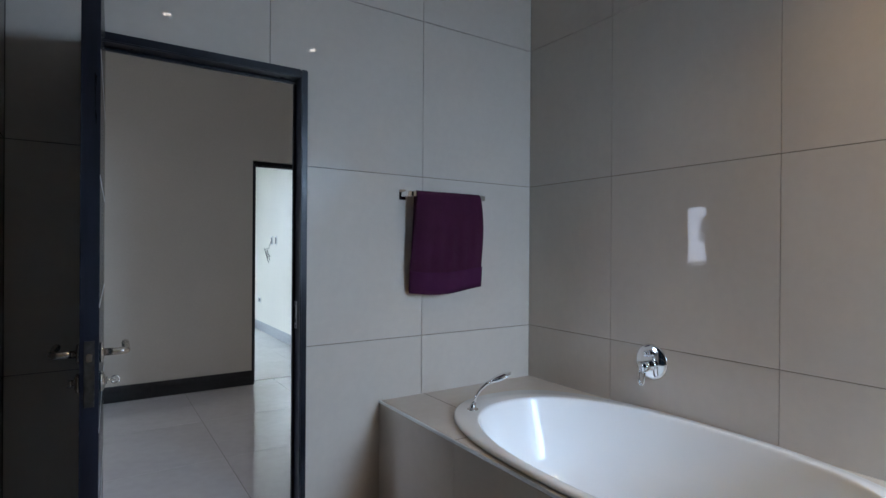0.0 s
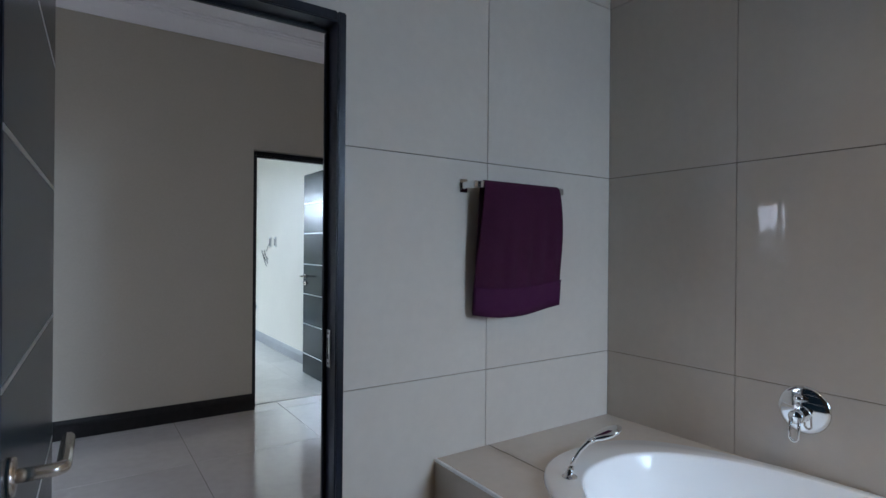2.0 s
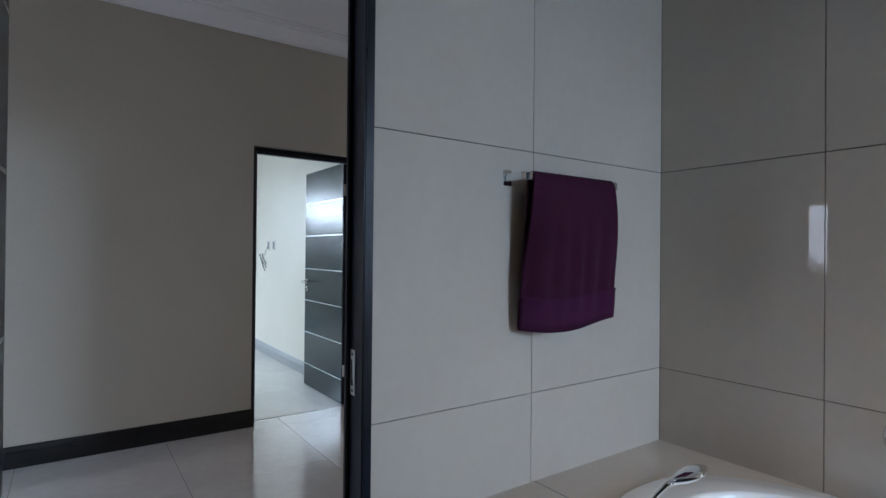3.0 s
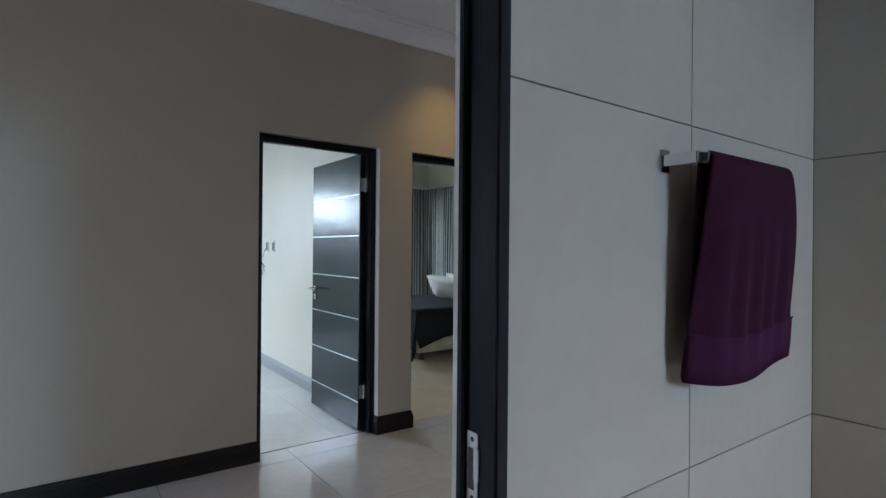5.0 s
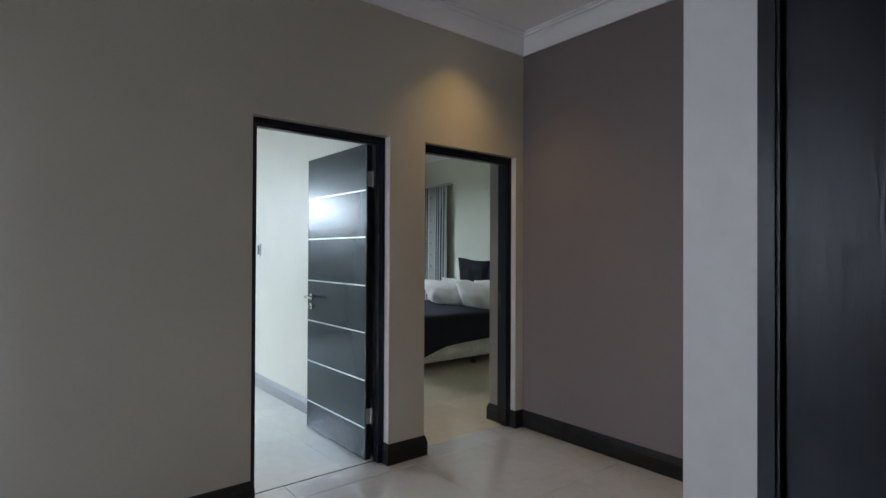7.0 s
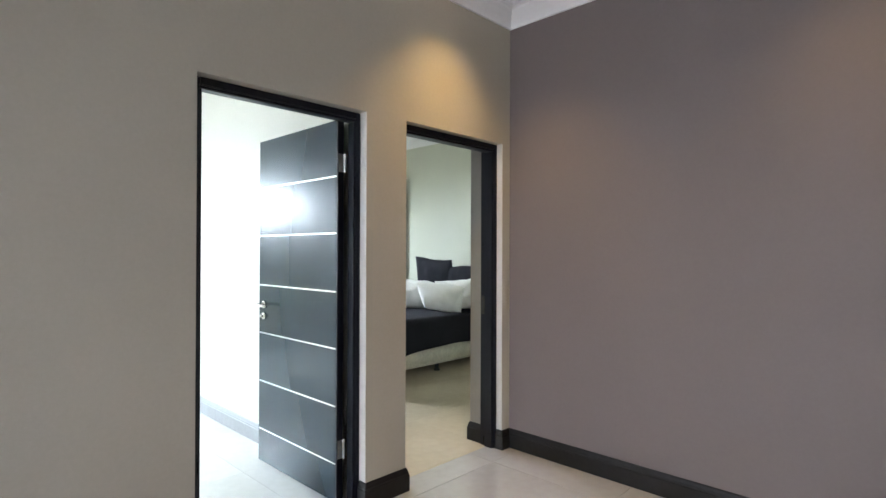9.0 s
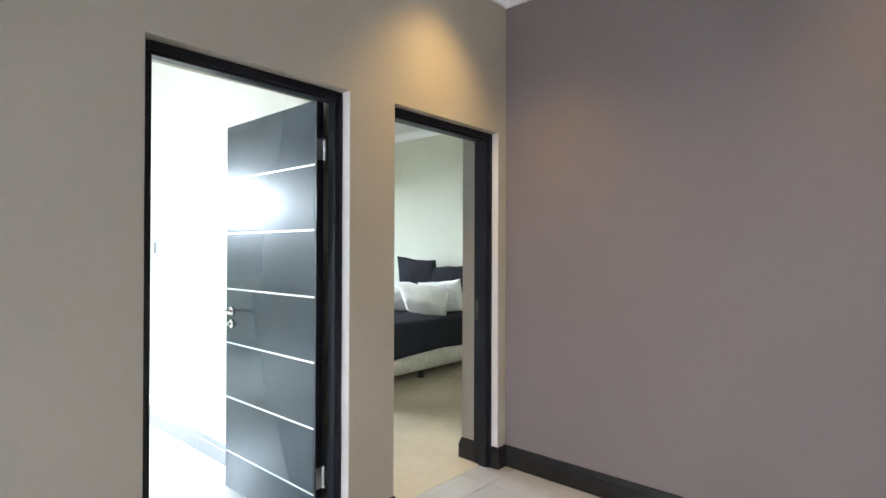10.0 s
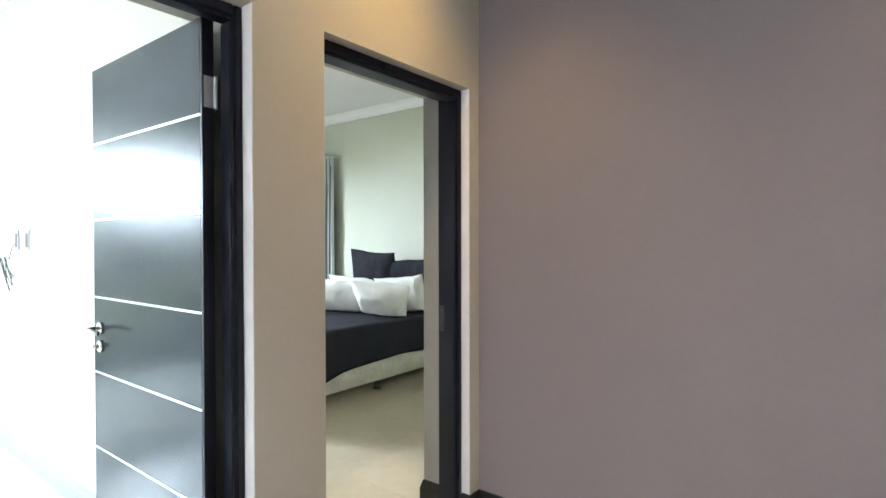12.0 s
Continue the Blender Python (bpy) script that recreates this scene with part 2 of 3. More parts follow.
structure("wall_bedroom_east", wall_y(BED_E, BED_E + 0.16, ROOM_S - 0.16, ROOM_N, CEIL), PALE_PAINT, "pale painted wall behind the bed", "wall")
structure("wall_bedroom_south", wall_x(HALL_E + 0.16, BED_E, ROOM_S - 0.16, ROOM_S, CEIL), PALE_PAINT, "plain pale painted wall", "wall")
bath_east = structure("wall_bath_east", wall_y(BATH_E + 0.012, BATH_E + 0.16, -1.6, BATH_N + 0.012, CEIL), GROUT, "bathroom wall lined with large beige tiles", "wall")
bath_south = structure("wall_bath_south", wall_x(BATH_W, BATH_E + 0.16, -1.76, -1.6, CEIL, (BATH_WIN,)), GROUT, "bathroom wall lined with large beige tiles, with a window", "wall")
# never in view; set close and dark to deepen shade behind the door leaf
bath_west = structure("wall_bath_west", wall_y(BATH_W - 0.172, BATH_W - 0.012, -1.76, BATH_N + 0.012, CEIL), GROUT, "unseen bathroom wall, tiled dark to keep the door corner in shade", "wall")
bath_north = structure("wall_bath_north", boxes((BATH_W - 0.012, BATH_N + 0.0085, 0, DB[0], BATH_N + 0.0118, CEIL), (DB[1], BATH_N + 0.0085, 0, BATH_E + 0.012, BATH_N + 0.0118, CEIL), (DB[0], BATH_N + 0.0085, DB[3], DB[1], BATH_N + 0.0118, CEIL)), GROUT, "bathroom wall lined with large beige tiles beside the door", "wall")
structure("ceiling", boxes((-3.56, -1.76, CEIL, BED_E + 0.16, ROOM_N + 0.16, CEIL + 0.15)), CEILING, "smooth white painted ceiling", "ceiling")
structure("ground", boxes((-400, -400, -0.40, 400, 400, -0.22)), EARTH, "dry green ground outside the house", "ground")


# plaster linings of the door reveals; their light and shade is in the colour
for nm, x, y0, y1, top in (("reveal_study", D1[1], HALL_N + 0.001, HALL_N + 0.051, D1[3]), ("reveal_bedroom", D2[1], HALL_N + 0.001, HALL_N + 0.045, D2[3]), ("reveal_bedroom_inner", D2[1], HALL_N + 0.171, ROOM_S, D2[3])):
    structure(nm, boxes((x - 0.003, y0, 0.132, x + 0.001, y1, top)), SHADED_REVEAL if "inner" in nm else REVEAL_PAINT, "plaster door reveal, its light and shade put into the tone", "wall")


# ---- cornices and plinths: profiles swept along the walls ----
CORNICE = ((0, -0.139), (0.016, -0.139), (0.020, -0.118), (0.030, -0.095), (0.052, -0.062), (0.070, -0.044), (0.074, -0.032), (0.092, -0.030), (0.096, -0.014), (0.110, -0.012), (0.110, -0.0005), (0, -0.0005))
PLINTH = ((0, 0.001), (0.018, 0.001), (0.018, 0.090), (0.0145, 0.096), (0.0145, 0.103), (0.011, 0.111), (0.008, 0.122), (0.004, 0.129), (0, 0.130))


def sweep(profile, path, z):
    """Sweep a profile (out, up) along a floor line; the room is on the left of the line."""
    bm = bmesh.new()
    pts = [Vector(p) for p in path]
    rings = []
    for i, p in enumerate(pts):
        a = (p - pts[i - 1]).normalized() if i else None
        b = (pts[i + 1] - p).normalized() if i + 1 < len(pts) else None
        na = Vector((-a.y, a.x)) if a else Vector((-b.y, b.x))
        nb = Vector((-b.y, b.x)) if b else na
        m = (na + nb) / (1 + na.dot(nb))
        rings.append([(p.x + m.x * o, p.y + m.y * o, z + u) for o, u in profile])
    loft(bm, rings, True, True, True)
    return bm


def trim(name, profile, path, z, mat, label, category):
    return structure(name, sweep(profile, path, z), mat, label, category)


trim("cornice_hall", CORNICE, [(HALL_E, HALL_S), (HALL_E, HALL_N), (-3.4, HALL_N)], CEIL, CEILING, "white stepped plaster cornice along the hall ceiling", "cornice")
trim("cornice_study", CORNICE, [(PART_W, ROOM_S), (PART_W, ROOM_N), (-1.04, ROOM_N)], CEIL, CEILING, "white stepped plaster cornice", "cornice")
trim("cornice_bedroom", [(o * 0.75, u * 0.72) for o, u in CORNICE], [(BED_E, ROOM_S), (BED_E, ROOM_N), (PART_E, ROOM_N)], CEIL, CEILING, "white stepped plaster cornice", "cornice")
trim("baseboard_hall_west", PLINTH, [(D1[0], HALL_N + 0.050), (D1[0], HALL_N), (-3.4, HALL_N)], 0, PLINTH_WOOD, "dark wooden moulded baseboard", "baseboard")
trim("baseboard_pillar", PLINTH, [(D2[0], HALL_N + 0.050), (D2[0], HALL_N), (D1[1], HALL_N), (D1[1], HALL_N + 0.050)], 0, PLINTH_WOOD, "dark wooden baseboard wrapped round the pier between two doors", "baseboard")
trim("baseboard_hall_east", PLINTH, [(HALL_E, HALL_S), (HALL_E, HALL_N), (D2[1], HALL_N), (D2[1], HALL_N + 0.045)], 0, PLINTH_WOOD, "dark wooden moulded baseboard", "baseboard")
trim("baseboard_bedroom_reveal", PLINTH, [(D2[1], ROOM_S - 0.113), (D2[1], ROOM_S), (HALL_E + 0.5, ROOM_S)], 0, PLINTH_WOOD, "dark wooden baseboard at the bedroom door reveal", "baseboard")
trim("baseboard_study", PLINTH, [(PART_W, ROOM_S), (PART_W, ROOM_N), (-1.04, ROOM_N)], 0, PALE_PLINTH, "grey moulded baseboard on the partition wall", "baseboard")
trim("baseboard_bedroom", PLINTH, [(BED_E, ROOM_S), (BED_E, ROOM_N), (PART_E, ROOM_N)], 0, PLINTH_WOOD, "dark wooden moulded baseboard", "baseboard")


# ---- doors ----
def door_frame(name, label, x0, x1, top, y0, y1, stop_y0, stop_y1, face=0.027, stop=0.013, head_face=0.036):
    """A black timber frame: two jambs, a head and their stops."""
    f = empty(name, label, "door frame", kind="structure")
    for a, b, s in ((x0, x0 + face, 1), (x1 - face, x1, -1)):
        j = part("jamb", boxes((a, y0, 0.001, b, y1, top), bevel=0.004), BLACK_WOOD, f)
        e = b if s > 0 else a
        part("stop", boxes((min(e, e + s * stop), stop_y0, 0.001, max(e, e + s * stop), stop_y1, top - head_face - stop - 0.001), bevel=0.003), BLACK_WOOD, j)
    h = part("head", boxes((x0 + face + 0.0005, y0, top - head_face, x1 - face - 0.0005, y1, top), bevel=0.004), BLACK_WOOD, f)
    part("stop", boxes((x0 + face + 0.0005, stop_y0, top - head_face - stop, x1 - face - 0.0005, stop_y1, top - head_face - 0.0005), bevel=0.003), BLACK_WOOD, h)
    return f


door_frame("door_frame_study", "black wooden door frame set in a taupe wall", D1[0] + 0.002, D1[1] - 0.002, 2.087, HALL_N + 0.052, HALL_N + 0.129, HALL_N + 0.057, HALL_N + 0.112)
bed_frame = door_frame("door_frame_bedroom", "black wooden door frame set in a taupe wall", D2[0] + 0.002, D2[1] - 0.002, 2.087, HALL_N + 0.046, HALL_N + 0.170, HALL_N + 0.057, HALL_N + 0.122)
bath_frame = door_frame("door_frame_bathroom", "black wooden door frame in a tiled wall", DB[0] + 0.002, DB[1] - 0.002, 2.083, BATH_N - 0.033, BATH_N + 0.062, BATH_N + 0.042, BATH_N + 0.060, 0.030, 0.012)


part("lining", boxes((DB[1] - 0.0015, BATH_N + 0.0125, 0.001, DB_HALL - 0.001, BATH_N + 0.061, 2.083)), BLACK_WOOD, bath_frame)


def lever(side):
    """A rose with a bent lever on the face of a leaf; side -1 or 1 along local y."""
    bm = tube([(0, 0, 0), (0, side * 0.005, 0), (0, side * 0.008, 0), (0, side * 0.010, 0)], [0.025, 0.025, 0.0235, 0.0115], 24)
    turn = [(0.012 * (math.cos(a * math.pi / 12) - 1), side * (0.046 + 0.012 * math.sin(a * math.pi / 12)), 0) for a in range(7)]
    tube([(0, side * 0.009, 0), (0, side * 0.03, 0), *turn, (-0.06, side * 0.058, 0), (-0.132, side * 0.058, 0)], 0.0092, 14, bm)
    return bm


def cylinder_lock(side, key):
    bm = tube([(0, 0, 0), (0, side * 0.005, 0), (0, side * 0.008, 0), (0, side * 0.013, 0)], [0.025, 0.025, 0.0235, 0.012], 24)
    tube([(0, side * 0.014, 0), (0, side * (0.017 if key else 0.026), 0)], 0.009, 12, bm)
    return bm


def lock_key(side):
    """A flat key: shank and a pierced round bow with a bar across it, in the plane of local y and z."""
    bm = tube([(0, side * 0.016, 0), (0, side * 0.026, 0)], 0.0022, 8)
    c = side * 0.0345
    tube([(0, c + 0.0085 * math.cos(a * math.pi / 9), 0.0085 * math.sin(a * math.pi / 9)) for a in range(19)], 0.0027, 6, bm)
    tube([(0, c - side * 0.008, 0), (0, c + side * 0.008, 0)], 0.0016, 6, bm)
    tube([(0, c, -0.008), (0, c, 0.008)], 0.0013, 6, bm)
    return bm


def door_leaf(name, label, w, h, key_side=0):
    """A leaf along local +x from its hinge, thickness along -y..0, seven boards parted by six metal strips."""
    d = empty(name, label, "door", kind="structure")
    th = 0.040
    z = [0.0, 0.204, 0.510, 0.818, 1.123, 1.437, 1.742, h]
    for lo, hi in zip(z, z[1:]):
        part("panel", boxes((0.012, -th, lo + (0.004 if lo else 0), w - 0.002, 0, hi - (0.004 if hi < h else 0)), bevel=0.0012, segments=1), LEAF_WOOD, d)
    for lo in z[1:-1]:
        part("strip", boxes((0.016, -th - 0.0004, lo - 0.004, w - 0.004, 0.0004, lo + 0.004)), ALU, d, "thin aluminium inlay strip")
    part("hinge_stile", boxes((0.0, -th + 0.0005, 0, 0.0118, -0.0005, h), bevel=0.001, segments=1), BLACK_WOOD, d)
    part("lock_stile", boxes((w - 0.0018, -th + 0.0005, 0, w + 0.002, -0.0005, h)), BLACK_WOOD, d)
    part("lock_plate", boxes((w + 0.002, -0.031, 0.880, w + 0.0045, -0.009, 1.040), bevel=0.001, segments=1), BRONZE, d, "dark bronze lock face plate")
    part("latch", boxes((w + 0.0045, -0.026, 0.990, w + 0.011, -0.014, 1.010), bevel=0.002), STEEL, d)
    for side, y in ((1, 0.0), (-1, -th)):
        a = part("handle", lever(side), STEEL, d, "satin steel lever handle", True)
        a.location = (w - 0.062, y, 1.000)
        c = part("lock_cylinder", cylinder_lock(side, side == key_side), STEEL, d, "", True)
        c.location = (w - 0.062, y, 0.928)
        if side == key_side:
            part("key", lock_key(side), STEEL, c, "flat brass-toned key with a pierced bow", True)
    for lo in (0.230, 1.764):
        g = tube([(-0.003, -0.044, lo), (-0.003, -0.044, lo + 0.10)], 0.0065, 12)
        add_box(g, -0.0012, -0.040, lo + 0.001, -0.0002, -0.006, lo + 0.099)
        part("hinge", g, ALU, d, "steel butt hinge")
    return d


study_leaf = door_leaf("door_study", "dark wooden door with thin metal strips, standing open", 0.864, 2.042)
study_leaf.matrix_world = pose(2.127, 5.402, 0.010, 0, 0, 90.2)
bath_leaf = door_leaf("door_bathroom", "dark wooden door with thin metal strips, standing open", 0.850, 2.030, 1)
bath_leaf.matrix_world = pose(0.141, BATH_N - 0.008, 0.010, 0, 0, -91.6)


def strike_plate(parent, x, y, z, side, metal=None):
    metal = metal or STEEL
    bm = boxes((x, y - 0.014, z, x + side * 0.002, y + 0.014, z + 0.125))
    p = part("strike_plate", bm, metal, parent, "satin steel strike plate")
    part("strike_lip", boxes((x + side * 0.002, y - 0.020, z + 0.045, x + side * 0.005, y - 0.006, z + 0.10), bevel=0.001, segments=1), metal, p)
    for h in (0.012, 0.113):
        part("screw", tube([(x + side * 0.002, y, z + h), (x + side * 0.003, y, z + h)], [0.0045, 0.0038], 12), DARK_PLASTIC, p)
    part("strike_slot", boxes((x + side * 0.0022, y - 0.005, z + 0.026, x + side * 0.0028, y + 0.010, z + 0.098)), DARK_PLASTIC, p)


strike_plate(bath_frame, DB[1] - 0.0325, BATH_N + 0.025, 0.905, -1, ALU)
strike_plate(bed_frame, D2[1] - 0.0295, HALL_N + 0.146, 0.915, -1, BRONZE)


# ---- windows ----
def window(name, label, axis, a0, a1, z0, z1, depth, mullions, transom=None):
    """A black framed window in an opening; axis 'x' or 'y' along which it runs, depth: the middle of the wall."""
    w = empty(name, label, "window", kind="structure")

    def put(n, bm, mat, parent, lab=""):
        if axis == "y":
            bmesh.ops.transform(bm, matrix=Matrix(((0, 1, 0, 0), (1, 0, 0, 0), (0, 0, 1, 0), (0, 0, 0, 1))), verts=bm.verts)
        return part(n, bm, mat, parent, lab)

    fr = put("window_frame", boxes((a0 + 0.001, depth - 0.03, z0 + 0.001, a0 + 0.05, depth + 0.03, z1 - 0.001), (a1 - 0.05, depth - 0.03, z0 + 0.001, a1 - 0.001, depth + 0.03, z1 - 0.001), (a0 + 0.05, depth - 0.03, z0 + 0.001, a1 - 0.05, depth + 0.03, z0 + 0.05), (a0 + 0.05, depth - 0.03, z1 - 0.05, a1 - 0.05, depth + 0.03, z1 - 0.001)), BLACK_WOOD, w)
    edges = [a0 + 0.05, *mullions, a1 - 0.05]
    for m in mullions:
        put("mullion", boxes((m - 0.02, depth - 0.025, z0 + 0.05, m + 0.02, depth + 0.025, z1 - 0.05)), BLACK_WOOD, fr)
    if transom:
        put("transom", boxes((a0 + 0.05, depth - 0.022, transom - 0.02, a1 - 0.05, depth + 0.022, transom + 0.02)), BLACK_WOOD, fr)
    for lo, hi in zip(edges, edges[1:]):
        p = put("pane", boxes((lo, depth - 0.004, z0 + 0.05, hi, depth + 0.004, z1 - 0.05)), GLASS, w)
        p.visible_shadow = False
    return w


window("window_1", "black framed study window with daylight", "x", *STUDY_WIN, ROOM_N + 0.11, ())
window("window_2", "black framed bedroom window with daylight", "x", *BED_WIN, ROOM_N + 0.11, (3.5,))
window("window_3", "wide black framed hall window with daylight", "y", *HALL_WIN, -3.50, (4.28, 4.80), 1.0)
window("window_4", "black framed bathroom window with daylight", "x", *BATH_WIN, -1.70, (1.95,))


# ---- bathroom: bath, deck and fittings ----
BX, BY, BA, BB = 1.808, 1.43, 0.88, 0.487        # middle and half axes of the oval bath
DECK = 0.513


def oval(a, b, z, n=72, cx=BX, cy=BY, power=2.5):
    ring = []
    for k in range(n):
        c, s = math.cos(2 * math.pi * k / n), math.sin(2 * math.pi * k / n)
        ring.append((cx + b * math.copysign(abs(c) ** (2 / power), c), cy + a * math.copysign(abs(s) ** (2 / power), s), z))
    return ring


def build_deck():
    deck = empty("bath_surround", "tiled bath surround of beige porcelain with a metal edge trim", "bath surround", pose(1.31, 1.35, 0))
    x0, x1, y0, y1 = 1.316, BATH_E - 0.0005, 0.12, BATH_N - 0.0005
    inner = oval(BA - 0.03, BB - 0.03, DECK)
    angles = [math.atan2(p[1] - BY, p[0] - BX) for p in inner]
    outer = []
    for a in angles:
        c, s = math.cos(a), math.sin(a)
        t = min(((x1 - BX) / c if c > 1e-6 else (x0 - BX) / c if c < -1e-6 else 1e9), ((y1 - BY) / s if s > 1e-6 else (y0 - BY) / s if s < -1e-6 else 1e9))
        outer.append((BX + t * c, BY + t * s))
    for cx, cy in ((x0, y0), (x0, y1), (x1, y0), (x1, y1)):
        k = min(range(len(outer)), key=lambda i: (outer[i][0] - cx) ** 2 + (outer[i][1] - cy) ** 2)
        outer[k] = (cx, cy)
    bm = bmesh.new()
    rings = [[(x, y, DECK - 0.012) for x, y in outer], [(x, y, DECK) for x, y in outer], [tuple(p) for p in inner], [(p[0], p[1], DECK - 0.012) for p in inner]]
    loft(bm, rings)
    top = part("deck_slab", bm, WALL_TILE)
    seams = [part("deck_joint", boxes((a, b, DECK + 0.0002, c, d, DECK + 0.0008)), GROUT) for a, b, c, d in ((1.566, 2.20, 1.569, y1), (x0, 1.909, 1.40, 1.912))]
    trim_bm = boxes((1.303, y0, DECK - 0.010, 1.3158, y1, DECK + 0.001), bevel=0.002)
    edge = part("edge_trim", trim_bm, ALU, None, "thin metal edge trim")
    back = part("backing", boxes((1.3175, y0, 0.002, 1.334, y1, DECK - 0.0125)), GROUT)
    pieces = [top, *seams, edge, back]
    ys = [y0, 0.291, 1.100, 1.909, y1]
    for lo, hi in zip(ys, ys[1:]):
        pieces.append(part("tile", boxes((1.305, lo + 0.0015, 0.003, 1.317, hi - 0.0015, DECK - 0.0115)), WALL_TILE))
    for p in pieces:
        p.parent = deck
        p.matrix_parent_inverse = deck.matrix_world.inverted()
    return deck


build_deck()


def build_bath():
    tub = empty("bathtub", "white oval drop-in bathtub with a wide glossy rim", "bathtub", pose(BX, BY, DECK))
    bm = bmesh.new()
    z = DECK
    outer = [(BA - 0.035, BB - 0.035, z - 0.02), (BA - 0.008, BB - 0.008, z + 0.0015), (BA, BB, z + 0.009), (BA - 0.003, BB - 0.003, z + 0.019), (BA - 0.012, BB - 0.010, z + 0.024)]
    inner = [(0.772, 0.452, z + 0.0225), (0.768, 0.448, z + 0.0225), (0.762, 0.443, z + 0.019), (0.758, 0.439, z + 0.010), (0.745, 0.430, z - 0.03), (0.715, 0.420, z - 0.12), (0.675, 0.388, z - 0.24), (0.625, 0.350, z - 0.32), (0.56, 0.30, z - 0.365), (0.46, 0.23, z - 0.385), (0.28, 0.13, z - 0.39), (0.06, 0.03, z - 0.392)]
    rings = [oval(a, b, h, 96) for a, b, h in outer] + [oval(a, b, h, 96, BX, BY - 0.03, 2.3) for a, b, h in inner]
    loft(bm, rings, True, False, True)
    body = part("basin", bm, ACRYLIC, None, "", True)
    drain = part("drain", tube([(BX, BY - 0.1, z - 0.391), (BX, BY - 0.1, z - 0.383)], 0.035, 20), CHROME, None, "chrome drain")
    for p in (body, drain):
        p.parent = tub
        p.matrix_parent_inverse = tub.matrix_world.inverted()


build_bath()


def build_hand_shower():
    hs = empty("hand_shower", "chrome hand shower resting in a holder on the bath rim", "hand shower", pose(1.566, 2.130, DECK + 0.024))
    part("holder", tube([(0, 0, 0), (0, 0, 0.004), (0, 0, 0.008), (0.001, -0.001, 0.022), (0.004, -0.003, 0.034)], [0.026, 0.026, 0.017, 0.012, 0.010], 24), CHROME, hs, "", True)
    part("handle", tube([(0.004, -0.003, 0.030), (0.010, -0.008, 0.060), (0.026, -0.020, 0.092), (0.050, -0.036, 0.120), (0.066, -0.047, 0.131)], [0.0085, 0.0075, 0.0075, 0.0085, 0.011], 14), CHROME, hs, "", True)
    head = bmesh.new()
    rings = []
    d = Vector((0.76, -0.52, 0.40)).normalized()
    up = (Vector((0, 0, 1)) - d * d.z).normalized()
    side = d.cross(up)
    base = Vector((0.060, -0.043, 0.129))
    for s, w, h in ((0.0, 0.010, 0.009), (0.015, 0.018, 0.011), (0.035, 0.031, 0.013), (0.06, 0.038, 0.014), (0.085, 0.033, 0.012), (0.102, 0.019, 0.008), (0.108, 0.006, 0.004)):
        c = base + d * s
        rings.append([c + side * (w * math.cos(2 * math.pi * k / 20)) + up * (h * math.sin(2 * math.pi * k / 20)) for k in range(20)])
    loft(head, rings, True, True, True)
    part("spray_head", head, CHROME, hs, "", True)


build_hand_shower()


def build_mixer():
    mx = empty("bath_mixer", "round chrome wall mixer with a lever and a diverter knob", "bath mixer", pose(BATH_E, 1.716, 0.750))
    part("plate", tube([(0, 0, 0), (-0.004, 0, 0), (-0.009, 0, 0), (-0.012, 0, 0)], [0.084, 0.084, 0.080, 0.070], 40), CHROME, mx, "", True)
    part("diverter", tube([(-0.010, 0.006, 0.040), (-0.022, 0.006, 0.040), (-0.040, 0.006, 0.040), (-0.044, 0.006, 0.040)], [0.016, 0.013, 0.015, 0.012], 20), CHROME, mx, "", True)
    part("spindle", tube([(-0.010, 0.004, -0.018), (-0.040, 0.004, -0.018), (-0.062, 0.004, -0.018), (-0.066, 0.004, -0.018)], [0.026, 0.024, 0.024, 0.020], 24), CHROME, mx, "", True)
    grip = [(-0.064, 0.017, -0.020), (-0.070, 0.018, -0.050), (-0.072, 0.018, -0.088), (-0.072, 0.012, -0.097), (-0.072, 0.004, -0.100), (-0.072, -0.004, -0.097), (-0.072, -0.010, -0.088), (-0.070, -0.010, -0.050), (-0.064, -0.009, -0.020)]
    part("lever", tube(grip, 0.0052, 10), CHROME, mx, "looped chrome lever", True)


build_mixer()


def build_towel_rail():
    rail = empty("towel_rail", "square chrome towel rail on the tiled wall", "towel rail", pose(1.658, BATH_N, 1.552))
    for x in (-0.230, 0.230):
        br = part("bracket", boxes((x - 0.012, -0.086, -0.013, x + 0.012, -0.006, 0.013), bevel=0.002), CHROME, rail)
        part("wall_plate", boxes((x - 0.018, -0.0062, -0.026, x + 0.018, 0.0, 0.026), bevel=0.0015), CHROME, br)
    part("bar", boxes((-0.2175, -0.096, -0.013, 0.2175, -0.078, 0.013), bevel=0.002), CHROME, rail)


build_towel_rail()


